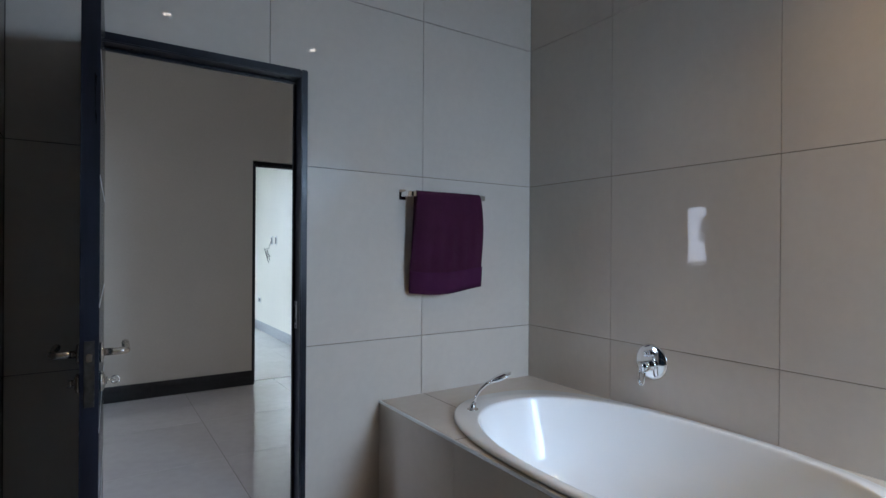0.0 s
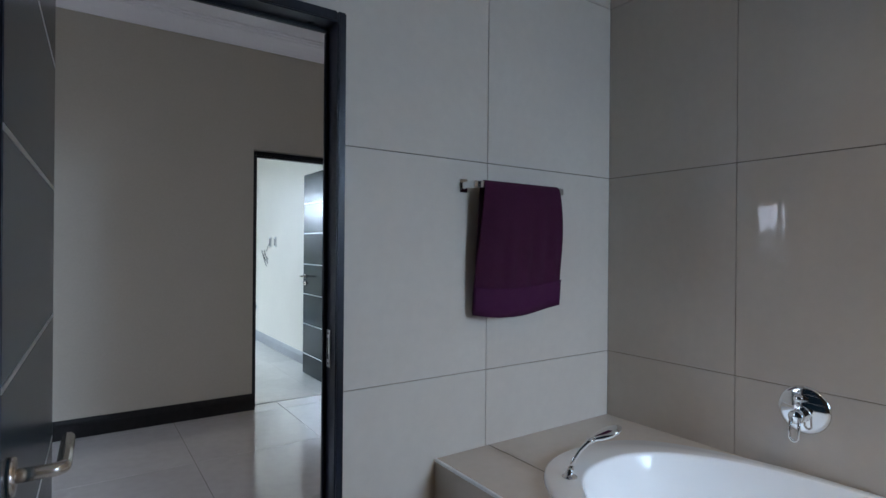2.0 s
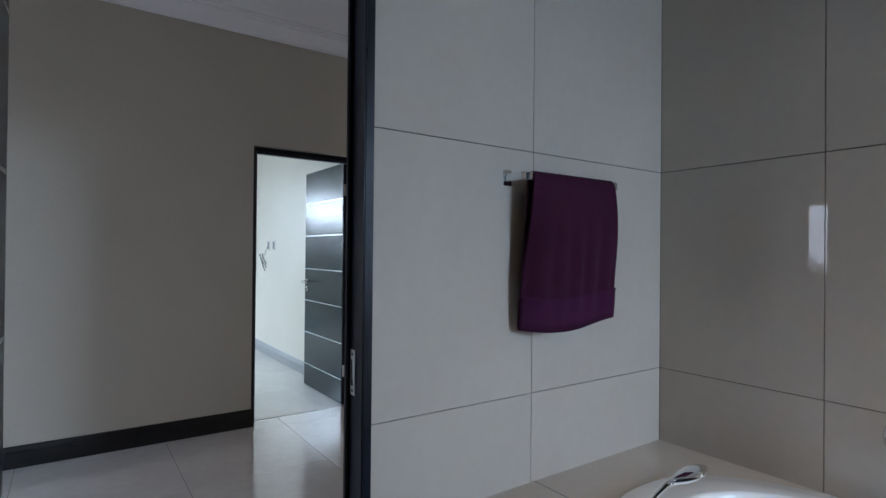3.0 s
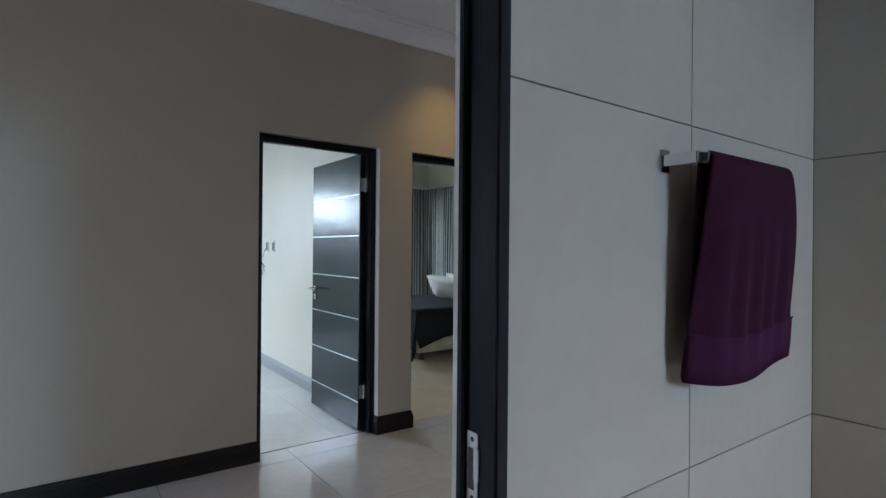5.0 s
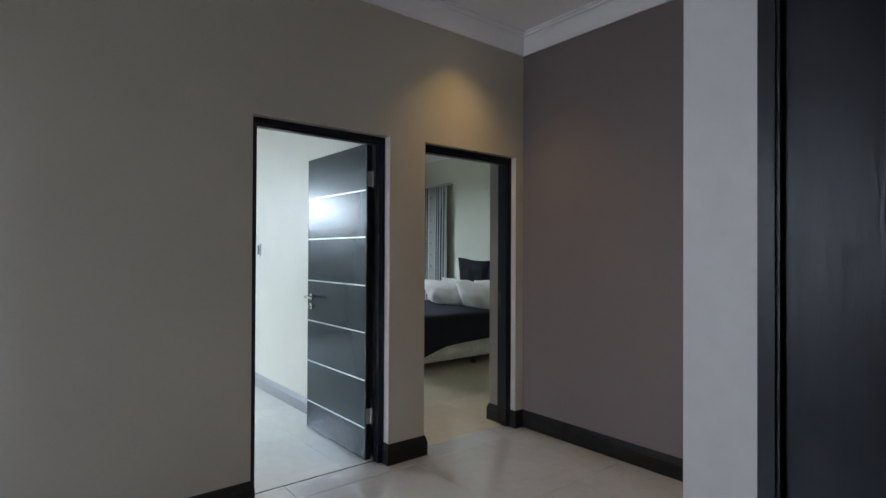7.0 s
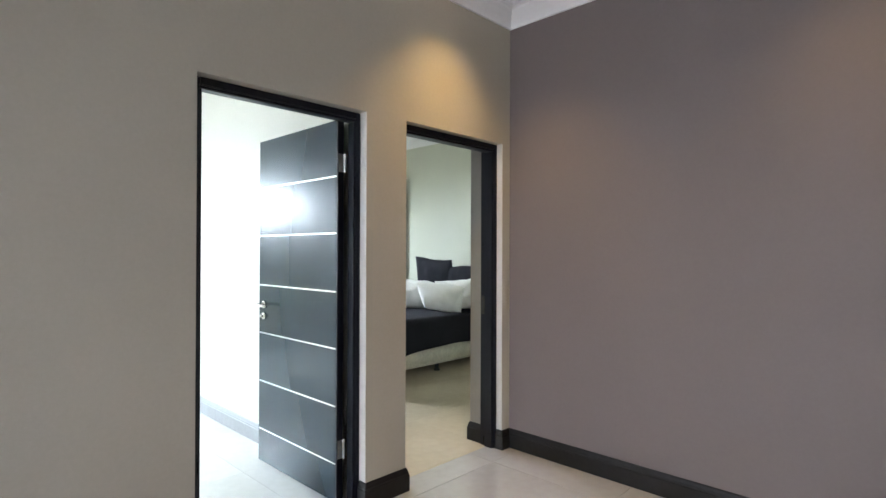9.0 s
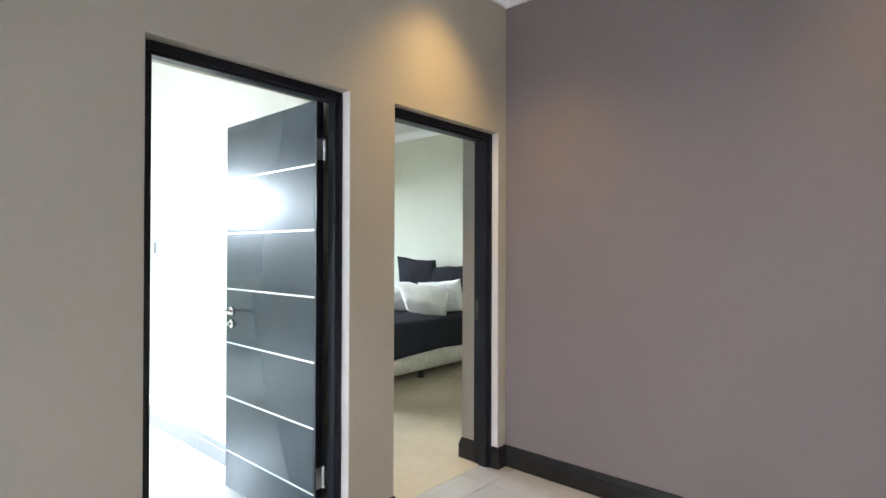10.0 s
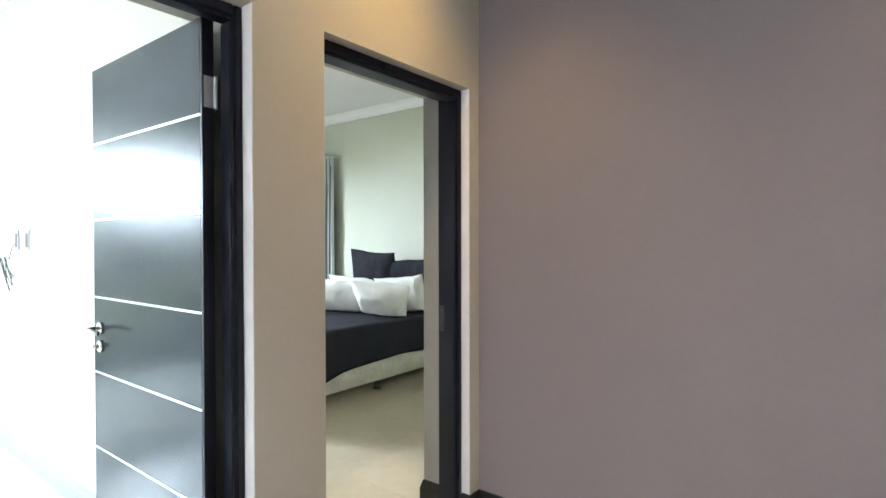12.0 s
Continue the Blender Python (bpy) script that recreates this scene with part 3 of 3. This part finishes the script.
def build_towel():
    """A sheet hung over the bar: front fall longer, back fall nearer the wall, with soft upright folds."""
    nu, rows = 46, []
    x0, x1, ybar, ztop = 1.458, 1.856, BATH_N - 0.087, 1.571
    path = [(0.043, 1.100), (0.040, 1.180), (0.034, 1.28), (0.029, 1.40), (0.024, 1.48), (0.021, 1.535), (0.019, 1.556), (0.010, 1.569), (0.0, ztop), (-0.010, 1.569), (-0.019, 1.556), (-0.022, 1.52), (-0.024, 1.44), (-0.022, 1.34), (-0.016, 1.24), (-0.011, 1.175), (-0.013, 1.172), (-0.009, 1.165), (-0.004, 1.10), (0.0, 1.062)]
    bm = bmesh.new()
    for oy, z in path:
        row = []
        hang = max(0.0, (1.56 - z) / 0.5)
        for i in range(nu):
            u = i / (nu - 1)
            ribs = max(0.0, 1 - ((z - 1.27) / 0.14) ** 2)
            fold = 0.005 * math.sin(u * 9 + 0.6) + 0.010 * ribs * math.sin(u * 34)
            x = x0 + (x1 - x0) * u
            x += hang * (-0.012 * (1 - u) ** 2 + 0.008 * u) + 0.016 * u ** 2 * math.sin(min(1.0, hang) * math.pi) + 0.006 * math.sin(z * 14) * hang
            front = oy < 0.004
            if not front:
                x += 0.010 * hang * (1 - u)
            zz = z - ((0.022 * math.sin(u * 3.1 + 0.6) - 0.004) * hang if front else 0.016 * (1 - u) * hang)
            y = ybar + oy + fold * hang * (1 if front else 0.5)
            if front and u < 0.22:
                y += 0.055 * hang ** 0.5 * ((0.22 - u) / 0.22) ** 2
            row.append((x, y, zz - 0.005))
        rows.append(row)
    loft(bm, rows, False)
    t = part("towel", bm, TOWEL, None, "", True)
    hem = bmesh.new()
    loft(hem, [[(x, y - 0.0072, z) for x, y, z in row] for row in rows[-4:]], False)
    b = part("border_band", hem, TOWEL_BAND, t, "flat woven border of lighter plum", True)
    k = b.modifiers.new("thickness", "SOLIDIFY")
    k.thickness, k.offset = 0.002, 0.0
    s = t.modifiers.new("thickness", "SOLIDIFY")
    s.thickness, s.offset = 0.009, 0.0
    d = t.modifiers.new("soft", "SUBSURF")
    d.levels = d.render_levels = 1
    return tagged(t, "plum purple bath towel folded over a chrome rail", "towel")


build_towel()


# ---- outside the hall window: balcony railing and a tree ----
def balcony_railing():
    r = empty("balcony_railing", "white balcony railing with pale infill panels outside the window", "railing", pose(-4.35, 4.6, -0.22))
    bits = [part("top_rail", boxes((-4.38, 2.6, 1.03, -4.32, 6.8, 1.075), bevel=0.006), WHITE_PLASTIC)]
    for k in range(5):
        y = 2.62 + k * 1.035
        bits.append(part("post", boxes((-4.37, y - 0.02, -0.219, -4.33, y + 0.02, 1.03)), WHITE_PLASTIC))
    for k in range(4):
        y = 2.66 + k * 1.035
        bits.append(part("panel", boxes((-4.356, y, 0.02, -4.344, y + 0.955, 0.93)), PALE_PLINTH))
    for p in bits:
        p.parent = r
        p.matrix_parent_inverse = r.matrix_world.inverted()


balcony_railing()


def garden_tree(x, y, top, spread):
    """A small tree: a tapered trunk, limbs and a crown of many loose leaves in uneven clumps."""
    t = empty("tree", "small leafy garden tree beyond the balcony", "tree", pose(x, y, -0.22))
    rng = random.Random(4)
    bm = tube([(0, 0, 0), (0.02, 0.01, 0.5), (0.0, 0.04, 1.0), (0.03, 0.02, top * 0.75)], [0.06, 0.05, 0.04, 0.02], 10)
    clumps = []
    for k in range(11):
        a, h, d = k * 2.4, rng.uniform(0.5, 1.0) * top, rng.uniform(0.35, 1.0) * spread
        tip = (d * math.cos(a), d * math.sin(a), h + 0.22)
        tube([(0.01, 0.03, h * 0.6), (tip[0] * 0.5, tip[1] * 0.5, h * 0.85), tip], [0.022, 0.014, 0.005], 6, bm)
        clumps.append(tip)
    part("trunk", bm, BARK, t, "", True)
    lv = bmesh.new()
    for tip in clumps:
        for _ in range(90):
            c = Vector([tip[i] + rng.gauss(0, 0.12) for i in range(3)])
            u = Vector([rng.uniform(-1, 1) for _ in range(3)]).normalized()
            w = u.orthogonal().normalized() * 0.018
            lv.faces.new([lv.verts.new(p) for p in (c - u * 0.045, c + w, c + u * 0.045, c - w)])
    part("crown", lv, LEAVES, t, "loose grey-green leaves")


garden_tree(-4.85, 5.05, 1.75, 0.5)


# ---- ceiling downlights ----
def downlight(name, label, x, y, glow):
    d = empty(name, label, "downlight", pose(x, y, CEIL), "ceiling downlights")
    bm = bmesh.new()
    n = 28
    rings = [[(r * math.cos(2 * math.pi * k / n), r * math.sin(2 * math.pi * k / n), z) for k in range(n)] for r, z in ((0.046, -0.0005), (0.046, -0.004), (0.040, -0.007), (0.033, -0.005), (0.030, -0.0005))]
    loft(bm, rings)
    part("bezel", bm, STEEL, d, "", True)
    part("lamp", tube([(0, 0, -0.0008), (0, 0, -0.003)], 0.029, 24), glow, d, "glowing warm lamp")
    return d


for hx, hy in ((2.775, 4.895), (2.95, 3.30)):
    downlight("downlight", "small round lit downlight in the hall ceiling", hx, hy, GLOW)
for bx, by in ((0.565, 0.46), (1.73, 0.37)):
    downlight("downlight", "small round lit downlight in the bathroom ceiling", bx, by, GLOW)


# ---- study: wall plates and a hanging coil of cable ----
def wall_plate(name, label, y, z, w, h):
    p = empty(name, label, "wall plate", pose(PART_W, y, z), "wall plates in the study")
    part("cover", boxes((-0.009, -w / 2, -h / 2, 0, w / 2, h / 2), bevel=0.003), WHITE_PLASTIC, p)
    part("insert", boxes((-0.012, -w * 0.28, -h * 0.34, -0.0085, w * 0.28, h * 0.34), bevel=0.0012, segments=1), GREY_PLASTIC, p, "grey insert")
    part("edge", boxes((-0.0095, w / 2 - 0.010, -h * 0.42, -0.0088, w / 2 - 0.005, h * 0.42)), DARK_PLASTIC, p)


wall_plate("wall_plate", "white rectangular wall plate beside a cable", 7.95, 1.370, 0.075, 0.13)
wall_plate("wall_plate", "white rectangular wall switch plate", 7.74, 1.370, 0.075, 0.13)
wall_plate("wall_plate", "white low wall socket plate", 8.60, 0.46, 0.12, 0.075)


def cable_coil():
    pts = []
    for k in range(150):
        a = k / 149
        if a < 0.2:
            q = a / 0.2
            pts.append((PART_W - 0.014 - 0.012 * math.sin(q * 3.14), 7.97 + 0.10 * q * q, 1.35 - 0.10 * q))
        else:
            q = (a - 0.2) / 0.8
            w = q * 4.3 * 2 * math.pi
            pts.append((PART_W - 0.012 - 0.006 * math.sin(w * 0.5) ** 2, 8.10 + 0.10 * math.sin(q * 4) + (0.10 + 0.06 * math.sin(q * 7)) * math.cos(w) , 1.17 + 0.02 * math.cos(q * 9) + (0.075 + 0.03 * math.sin(q * 5)) * math.sin(w + 1.5)))
    c = part("cable", tube(pts, 0.0024, 6), DARK_PLASTIC, None, "", True)
    return tagged(c, "loose coil of thin dark cable hanging from a wall plate", "cable")


cable_coil()


# ---- bedroom: bed, pillows, curtain ----
BED_X0, BED_X1, BED_Y0, BED_Y1 = 3.83, 5.93, 7.19, 9.00


def rounded_slab(x0, x1, y0, y1, z0, z1, r):
    bm = bmesh.new()
    add_box(bm, x0, y0, z0, x1, y1, z1)
    bmesh.ops.bevel(bm, geom=list(bm.edges), offset=r, segments=4, affect="EDGES")
    return bm


def build_bed():
    bed = empty("bed", "low divan bed with a cream quilted base on short dark legs", "bed", pose((BED_X0 + BED_X1) / 2, (BED_Y0 + BED_Y1) / 2, 0))
    made = [part("base", rounded_slab(BED_X0 + 0.04, BED_X1, BED_Y0 + 0.045, BED_Y1 - 0.045, 0.085, 0.335, 0.03), BASE_FABRIC, None, "cream quilted divan base", True),
            part("mattress", rounded_slab(BED_X0 + 0.05, BED_X1, BED_Y0 + 0.050, BED_Y1 - 0.050, 0.337, 0.585, 0.05), WHITE_COTTON, None, "", True)]
    for x in (BED_X0 + 0.14, 4.785, BED_X1 - 0.12):
        for y in (BED_Y0 + 0.11, BED_Y1 - 0.11):
            made.append(part("leg", tube([(x, y, 0.001), (x, y, 0.012), (x, y, 0.03), (x, y, 0.088)], [0.036, 0.036, 0.022, 0.026], 16), DARK_PLASTIC, None, "short dark castor leg", True))
    for p in made:
        p.parent = bed
        p.matrix_parent_inverse = bed.matrix_world.inverted()


build_bed()


def build_quilt():
    """A cover laid over the mattress, falling down the sides and foot with a wavy hem and a drooping corner."""
    bm = bmesh.new()
    nu, nv = 64, 70
    rows = []
    fall_y, fall_x = 0.335, 0.50
    for j in range(nv):
        v = -fall_y + (BED_Y1 - BED_Y0 + 2 * fall_y) * j / (nv - 1)
        row = []
        for i in range(nu):
            u = -fall_x + (BED_X1 - 0.02 - BED_X0 + fall_x) * i / (nu - 1)
            over_x, over_y = max(0.0, -u), max(0.0, -v, v - (BED_Y1 - BED_Y0))
            x, y = BED_X0 + max(u, 0), BED_Y0 + min(max(v, 0), BED_Y1 - BED_Y0)
            r = 0.045
            drop = max(over_x, over_y) if min(over_x, over_y) == 0 else max(over_x, over_y) + 0.25 * min(over_x, over_y)
            soft = r * (1 - math.exp(-drop / r))
            z = 0.617 - max(0.0, drop - 0.4 * soft)
            wave = noise.noise(Vector((x * 2.3, y * 2.3, z))) * 0.018 + noise.noise(Vector((x * 7, y * 7, z * 3))) * 0.006
            if over_y > 0 and over_x == 0:
                s = -1 if v < 0 else 1
                y += s * (0.010 + soft * 0.25 + 0.010 * math.sin(x * 11) * drop / fall_y + abs(wave))
                z += 0.012 * math.sin(x * 4.2) * drop / fall_y
                z -= drop / fall_y * (0.13 * max(0.0, 1 - u / 0.42) ** 1.3 + 0.02 * max(0.0, 1 - u / 1.4))
            elif over_x > 0 and over_y == 0:
                x -= 0.010 + soft * 0.25 + abs(wave) + 0.008 * math.sin(y * 13) * drop / fall_x
            elif over_x > 0:
                s = -1 if v < 0 else 1
                k = 0.16 * min(over_x, over_y) / fall_y
                x -= 0.012 + k + soft * 0.15
                y += s * (0.012 + k + soft * 0.15)
            else:
                z += wave * 0.7
            row.append((x, y, max(z, 0.03)))
        rows.append(row)
    loft(bm, rows, False)
    q = part("quilt", bm, QUILT, None, "", True)
    m = q.modifiers.new("thickness", "SOLIDIFY")
    m.thickness, m.offset = 0.010, 1.0
    return tagged(q, "dark charcoal quilt spread over the bed, hanging at its sides", "quilt")


build_quilt()


def pillow(name, label, w, h, puff, mat, m, seed, ears=0.05, taper=0.0, skew=0.0, crease=1.0):
    """A stuffed pillow in its own plane (x wide, z high, y thick) with pointed corners and creases."""
    n = 40
    bm = bmesh.new()
    for side in (1, -1):
        grid = []
        for j in range(n + 1):
            row = []
            for i in range(n + 1):
                a, b = 2 * i / n - 1, 2 * j / n - 1
                pinch = 1 - ears * (1 - a * a) * abs(b) ** 3
                pinch2 = 1 - ears * (1 - b * b) * abs(a) ** 3
                rim = 1 - 0.02 * a * a * b * b
                x, z = a * w / 2 * pinch2 * rim, b * h / 2 * pinch * rim
                inside = max(0.0, (1 - a * a) * (1 - b * b))
                t = puff * inside ** 0.42
                t += crease * 0.026 * noise.noise(Vector((x * 8 + seed * 3.1, z * 8, side))) * inside ** 0.7
                ridge = 1 - abs(noise.noise(Vector((x * 9 + seed * 5.7, z * 5 + x * 6, side + 4)))) * 3
                t += crease * 0.016 * max(0.0, ridge) * max(abs(a), abs(b)) * inside ** 0.5
                x += x * taper * b + skew * (z + h / 2)
                z += crease * 0.012 * noise.noise(Vector((a * 2 + seed, b, 0.5)))
                row.append(bm.verts.new((x, side * t, z)))
            grid.append(row)
        for j in range(n):
            for i in range(n):
                f = (grid[j][i], grid[j][i + 1], grid[j + 1][i + 1], grid[j + 1][i])
                bm.faces.new(f if side > 0 else tuple(reversed(f)))
    bmesh.ops.remove_doubles(bm, verts=bm.verts, dist=0.0006)
    p = part(name, bm, mat, None, "", True)
    p.matrix_world = m
    return tagged(p, label, "pillow", "pillows on the bed")


def lean(x, y, z, turn, tilt, roll=0):
    """A pillow that faces -x, standing at its lower edge (x, y, z), leaning back by tilt."""
    return pose(x, y, z, 0, 0, 90 + turn) @ pose(0, 0, 0, tilt, 0, 0) @ pose(0, 0, 0, 0, roll, 0)


def up_by(m, h):
    return m @ pose(0, 0, h)


pillow("pillow", "large dark grey square pillow against the wall", 0.66, 0.66, 0.085, QUILT, up_by(lean(5.66, 8.17, 0.63, 4, -13, -5), 0.33), 1, 0.09)
pillow("pillow", "large dark grey square pillow beside another", 0.70, 0.57, 0.085, QUILT, up_by(lean(5.70, 7.58, 0.63, 0, -14, 2), 0.28), 2, 0.06)
pillow("pillow", "white cotton pillow standing before dark pillows", 0.62, 0.36, 0.095, WHITE_COTTON, up_by(lean(5.44, 8.28, 0.63, 6, -20, -4), 0.185), 3, 0.07, 0.05)
pillow("pillow", "white cotton pillow standing before dark pillows", 0.58, 0.40, 0.090, WHITE_COTTON, up_by(lean(5.46, 7.53, 0.63, 12, -18, 6), 0.195), 4, 0.08, 0.06)
pillow("pillow", "crumpled white cotton pillow propped on the quilt", 0.60, 0.36, 0.120, WHITE_COTTON, up_by(lean(5.08, 8.16, 0.640, 22, -28, -4), 0.180), 5, 0.06, 0.13, 0.05)
pillow("pillow", "crumpled white cotton pillow propped on the quilt", 0.55, 0.36, 0.120, WHITE_COTTON, up_by(lean(5.10, 7.51, 0.640, 24, -26, -6), 0.180), 6, 0.06, 0.14, 0.06)


def fold_sheet(x0, x1, y, z0, z1, folds, depth, seed, nz=10):
    n = folds * 10
    bm = bmesh.new()
    rows = []
    for j in range(nz + 1):
        v = j / nz
        z = z0 + (z1 - z0) * v
        row = []
        for i in range(n + 1):
            u = i / n
            d = depth * (1.0 - 0.35 * v)
            ph = u * folds * 2 * math.pi + 1.3 * noise.noise(Vector((u * 5, v * 1.2, seed)))
            row.append((x0 + (x1 - x0) * u + 0.012 * math.sin(2 * ph), y + d * math.sin(ph) + 0.008 * noise.noise(Vector((u * 9, v * 3, seed))), z))
        rows.append(row)
    loft(bm, rows, False)
    return bm


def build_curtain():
    c = empty("curtain", "grey floor-length curtains, fold shade painted as dark strips, with a pale knotted band", "curtain", pose(5.87, 9.95, 0))
    turn = pose(5.87, 9.17, 0, 0, 0, 90)
    made = []
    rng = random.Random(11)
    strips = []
    # narrow dark strips between pale ones stand in for shade between the folds
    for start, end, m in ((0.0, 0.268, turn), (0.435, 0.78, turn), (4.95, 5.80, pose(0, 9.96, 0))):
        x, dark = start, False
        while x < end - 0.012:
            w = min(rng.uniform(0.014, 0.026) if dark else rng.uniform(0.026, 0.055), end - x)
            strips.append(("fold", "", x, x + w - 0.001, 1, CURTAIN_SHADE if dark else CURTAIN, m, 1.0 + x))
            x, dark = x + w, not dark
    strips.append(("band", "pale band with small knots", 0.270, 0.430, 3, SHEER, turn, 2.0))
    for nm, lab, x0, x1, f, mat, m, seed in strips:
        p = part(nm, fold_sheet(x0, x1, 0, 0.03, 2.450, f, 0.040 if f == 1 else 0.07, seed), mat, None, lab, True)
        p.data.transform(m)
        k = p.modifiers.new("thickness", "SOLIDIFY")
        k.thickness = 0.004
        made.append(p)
    for i in range(10):
        made.append(part("knot", tube([(5.822, 9.52, 0.55 + 0.19 * i), (5.828, 9.52, 0.56 + 0.19 * i), (5.836, 9.52, 0.565 + 0.19 * i)], [0.006, 0.015, 0.006], 10), DARK_PLASTIC, None, "", True))
    for p in made:
        p.parent = c
        p.matrix_parent_inverse = c.matrix_world.inverted()
    r = empty("curtain_rail", "white curtain rail with rings, bent round the room corner", "curtain rail", pose(5.87, 9.96, 2.480))
    bits = [part("rod", tube([(5.87, 9.12, 2.480), (5.87, 9.94, 2.480), (5.86, 9.955, 2.480), (5.85, 9.96, 2.480), (2.7, 9.96, 2.480)], 0.013, 14), WHITE_PLASTIC, None, "", True)]
    for a in (9.16, 9.80):
        bits.append(part("bracket", boxes((5.884, a - 0.01, 2.472, BED_E - 0.001, a + 0.01, 2.488), bevel=0.003), WHITE_PLASTIC))
    for a in (2.8, 4.3, 5.6):
        bits.append(part("bracket", boxes((a - 0.01, 9.974, 2.472, a + 0.01, ROOM_N - 0.001, 2.488), bevel=0.003), WHITE_PLASTIC))
    for i in range(9):
        y = 9.19 + i * 0.092
        bits.append(part("ring", tube([(5.87 + 0.022 * math.cos(a * math.pi / 8), y, 2.473 + 0.022 * math.sin(a * math.pi / 8)) for a in range(17)], 0.003, 6), WHITE_PLASTIC, None, "", True))
    for p in bits:
        p.parent = r
        p.matrix_parent_inverse = r.matrix_world.inverted()


build_curtain()


# ---- tiles of walls and floors ----
TILE_MESHES = {}


def tile_mesh(rects, mat):
    """One tile from plan rectangles, moved to its own corner so that alike tiles share a mesh."""
    bm = bmesh.new()
    for r in rects:
        add_box(bm, *r)
    return mesh_from(bm, "tile", mat)


def lay(parent, rects, mat):
    ox, oy, oz = rects[0][:3]
    key = (mat.name, tuple(round(v - o, 4) for r in rects for v, o in zip(r, (ox, oy, oz, ox, oy, oz))))
    if key not in TILE_MESHES:
        TILE_MESHES[key] = tile_mesh([[v - o for v, o in zip(r, (ox, oy, oz, ox, oy, oz))] for r in rects], mat)
    t = new("tile", TILE_MESHES[key])
    t.location = (ox, oy, oz)
    t.parent = parent
    return t


G = 0.0016
ROWS_Z = [0.002, 0.820, 1.652, 2.470, CEIL]
COLS_X = [BATH_W, 0.756, 1.551, BATH_E]
for lo, hi in zip(ROWS_Z, ROWS_Z[1:]):
    for a, b in zip(COLS_X, COLS_X[1:]):
        a2, b2, lo2, hi2 = a + G, b - G, lo + G, hi - G
        y0, y1 = BATH_N, BATH_N + 0.008
        rects = []
        if b2 <= DB[0] or a2 >= DB[1] or lo2 >= DB[3]:
            rects = [(a2, y0, lo2, b2, y1, hi2)]
        else:
            if hi2 > DB[3]:
                rects.append((a2, y0, DB[3] + 0.001, b2, y1, hi2))
            zt = min(hi2, DB[3] + 0.001)
            if a2 < DB[0]:
                rects.append((a2, y0, lo2, DB[0] - 0.001, y1, zt))
            if b2 > DB[1]:
                rects.append((DB[1] + 0.001, y0, lo2, b2, y1, zt))
        if rects:
            lay(bath_north, rects, WALL_TILE)
    rows_y = [-1.6, -1.24, -0.44, 0.36, 1.160, 1.958, BATH_N]
    for a, b in zip(rows_y, rows_y[1:]):
        lay(bath_east, [(BATH_E, a + G, lo + G, BATH_E + 0.010, b - G, hi - G)], WALL_TILE)
        lay(bath_west, [(BATH_W - 0.010, a + G, lo + G, BATH_W, b - G, hi - G)], SHADE_WALL_TILE)
    for a, b in zip(COLS_X, COLS_X[1:]):
        r = (a + G, -1.6, lo + G, b - G, -1.59, hi - G)
        if not (a >= BATH_WIN[0] and lo >= BATH_WIN[2] and hi <= BATH_WIN[3]):
            lay(bath_south, [r], WALL_TILE)


def tiled_floor(name, label, x0, x1, y0, y1, ox, oy, sx, sy, joint=GROUT, gap=G, tile=FLOOR_TILE):
    fl = structure(name, boxes((x0, y0, -0.20, x1, y1, -0.003)), joint, label, "floor")
    i = math.floor((x0 - ox) / sx)
    while ox + i * sx < x1:
        j = math.floor((y0 - oy) / sy)
        while oy + j * sy < y1:
            a, b = max(ox + i * sx, x0), min(ox + (i + 1) * sx, x1)
            c, d = max(oy + j * sy, y0), min(oy + (j + 1) * sy, y1)
            if b - a > 0.02 and d - c > 0.02:
                lay(fl, [(a + gap, c + gap, -0.012, b - gap, d - gap, 0.0)], tile)
            j += 1
        i += 1
    return fl


tiled_floor("floor_bathroom", "polished cream floor tiles in the bathroom", BATH_W - 0.1, BATH_E + 0.16, -1.6, BATH_N + 0.09, 0.002, 0.41, 0.796, 0.80)
tiled_floor("floor_hall", "polished cream porcelain floor tiles with thin joints", -3.4, HALL_E + 0.16, BATH_N + 0.09, HALL_N + 0.115, 0.782, 5.179, 0.796, 0.80)
tiled_floor("floor_study", "polished floor tiles in the study, window glare put into their pale tone", -1.2, PART_W + 0.07, HALL_N + 0.125, ROOM_N, 0.40, HALL_N + 0.125, 0.786, 0.760, PALE_GROUT, 0.0005, STUDY_TILE)
tiled_floor("floor_bedroom", "polished pale floor tiles in the bedroom", PART_W + 0.07, BED_E, HALL_N + 0.115, ROOM_N, 2.60, HALL_N + 0.115, 0.786, 0.760, PALE_GROUT, 0.0005, TAN_FLOOR_TILE)
structure("threshold_study", boxes((D1[0], HALL_N + 0.1155, -0.003, D1[1], HALL_N + 0.1245, 0.0015), bevel=0.001, segments=1), DARK_PLASTIC, "thin dark threshold strip under the study door", "threshold")
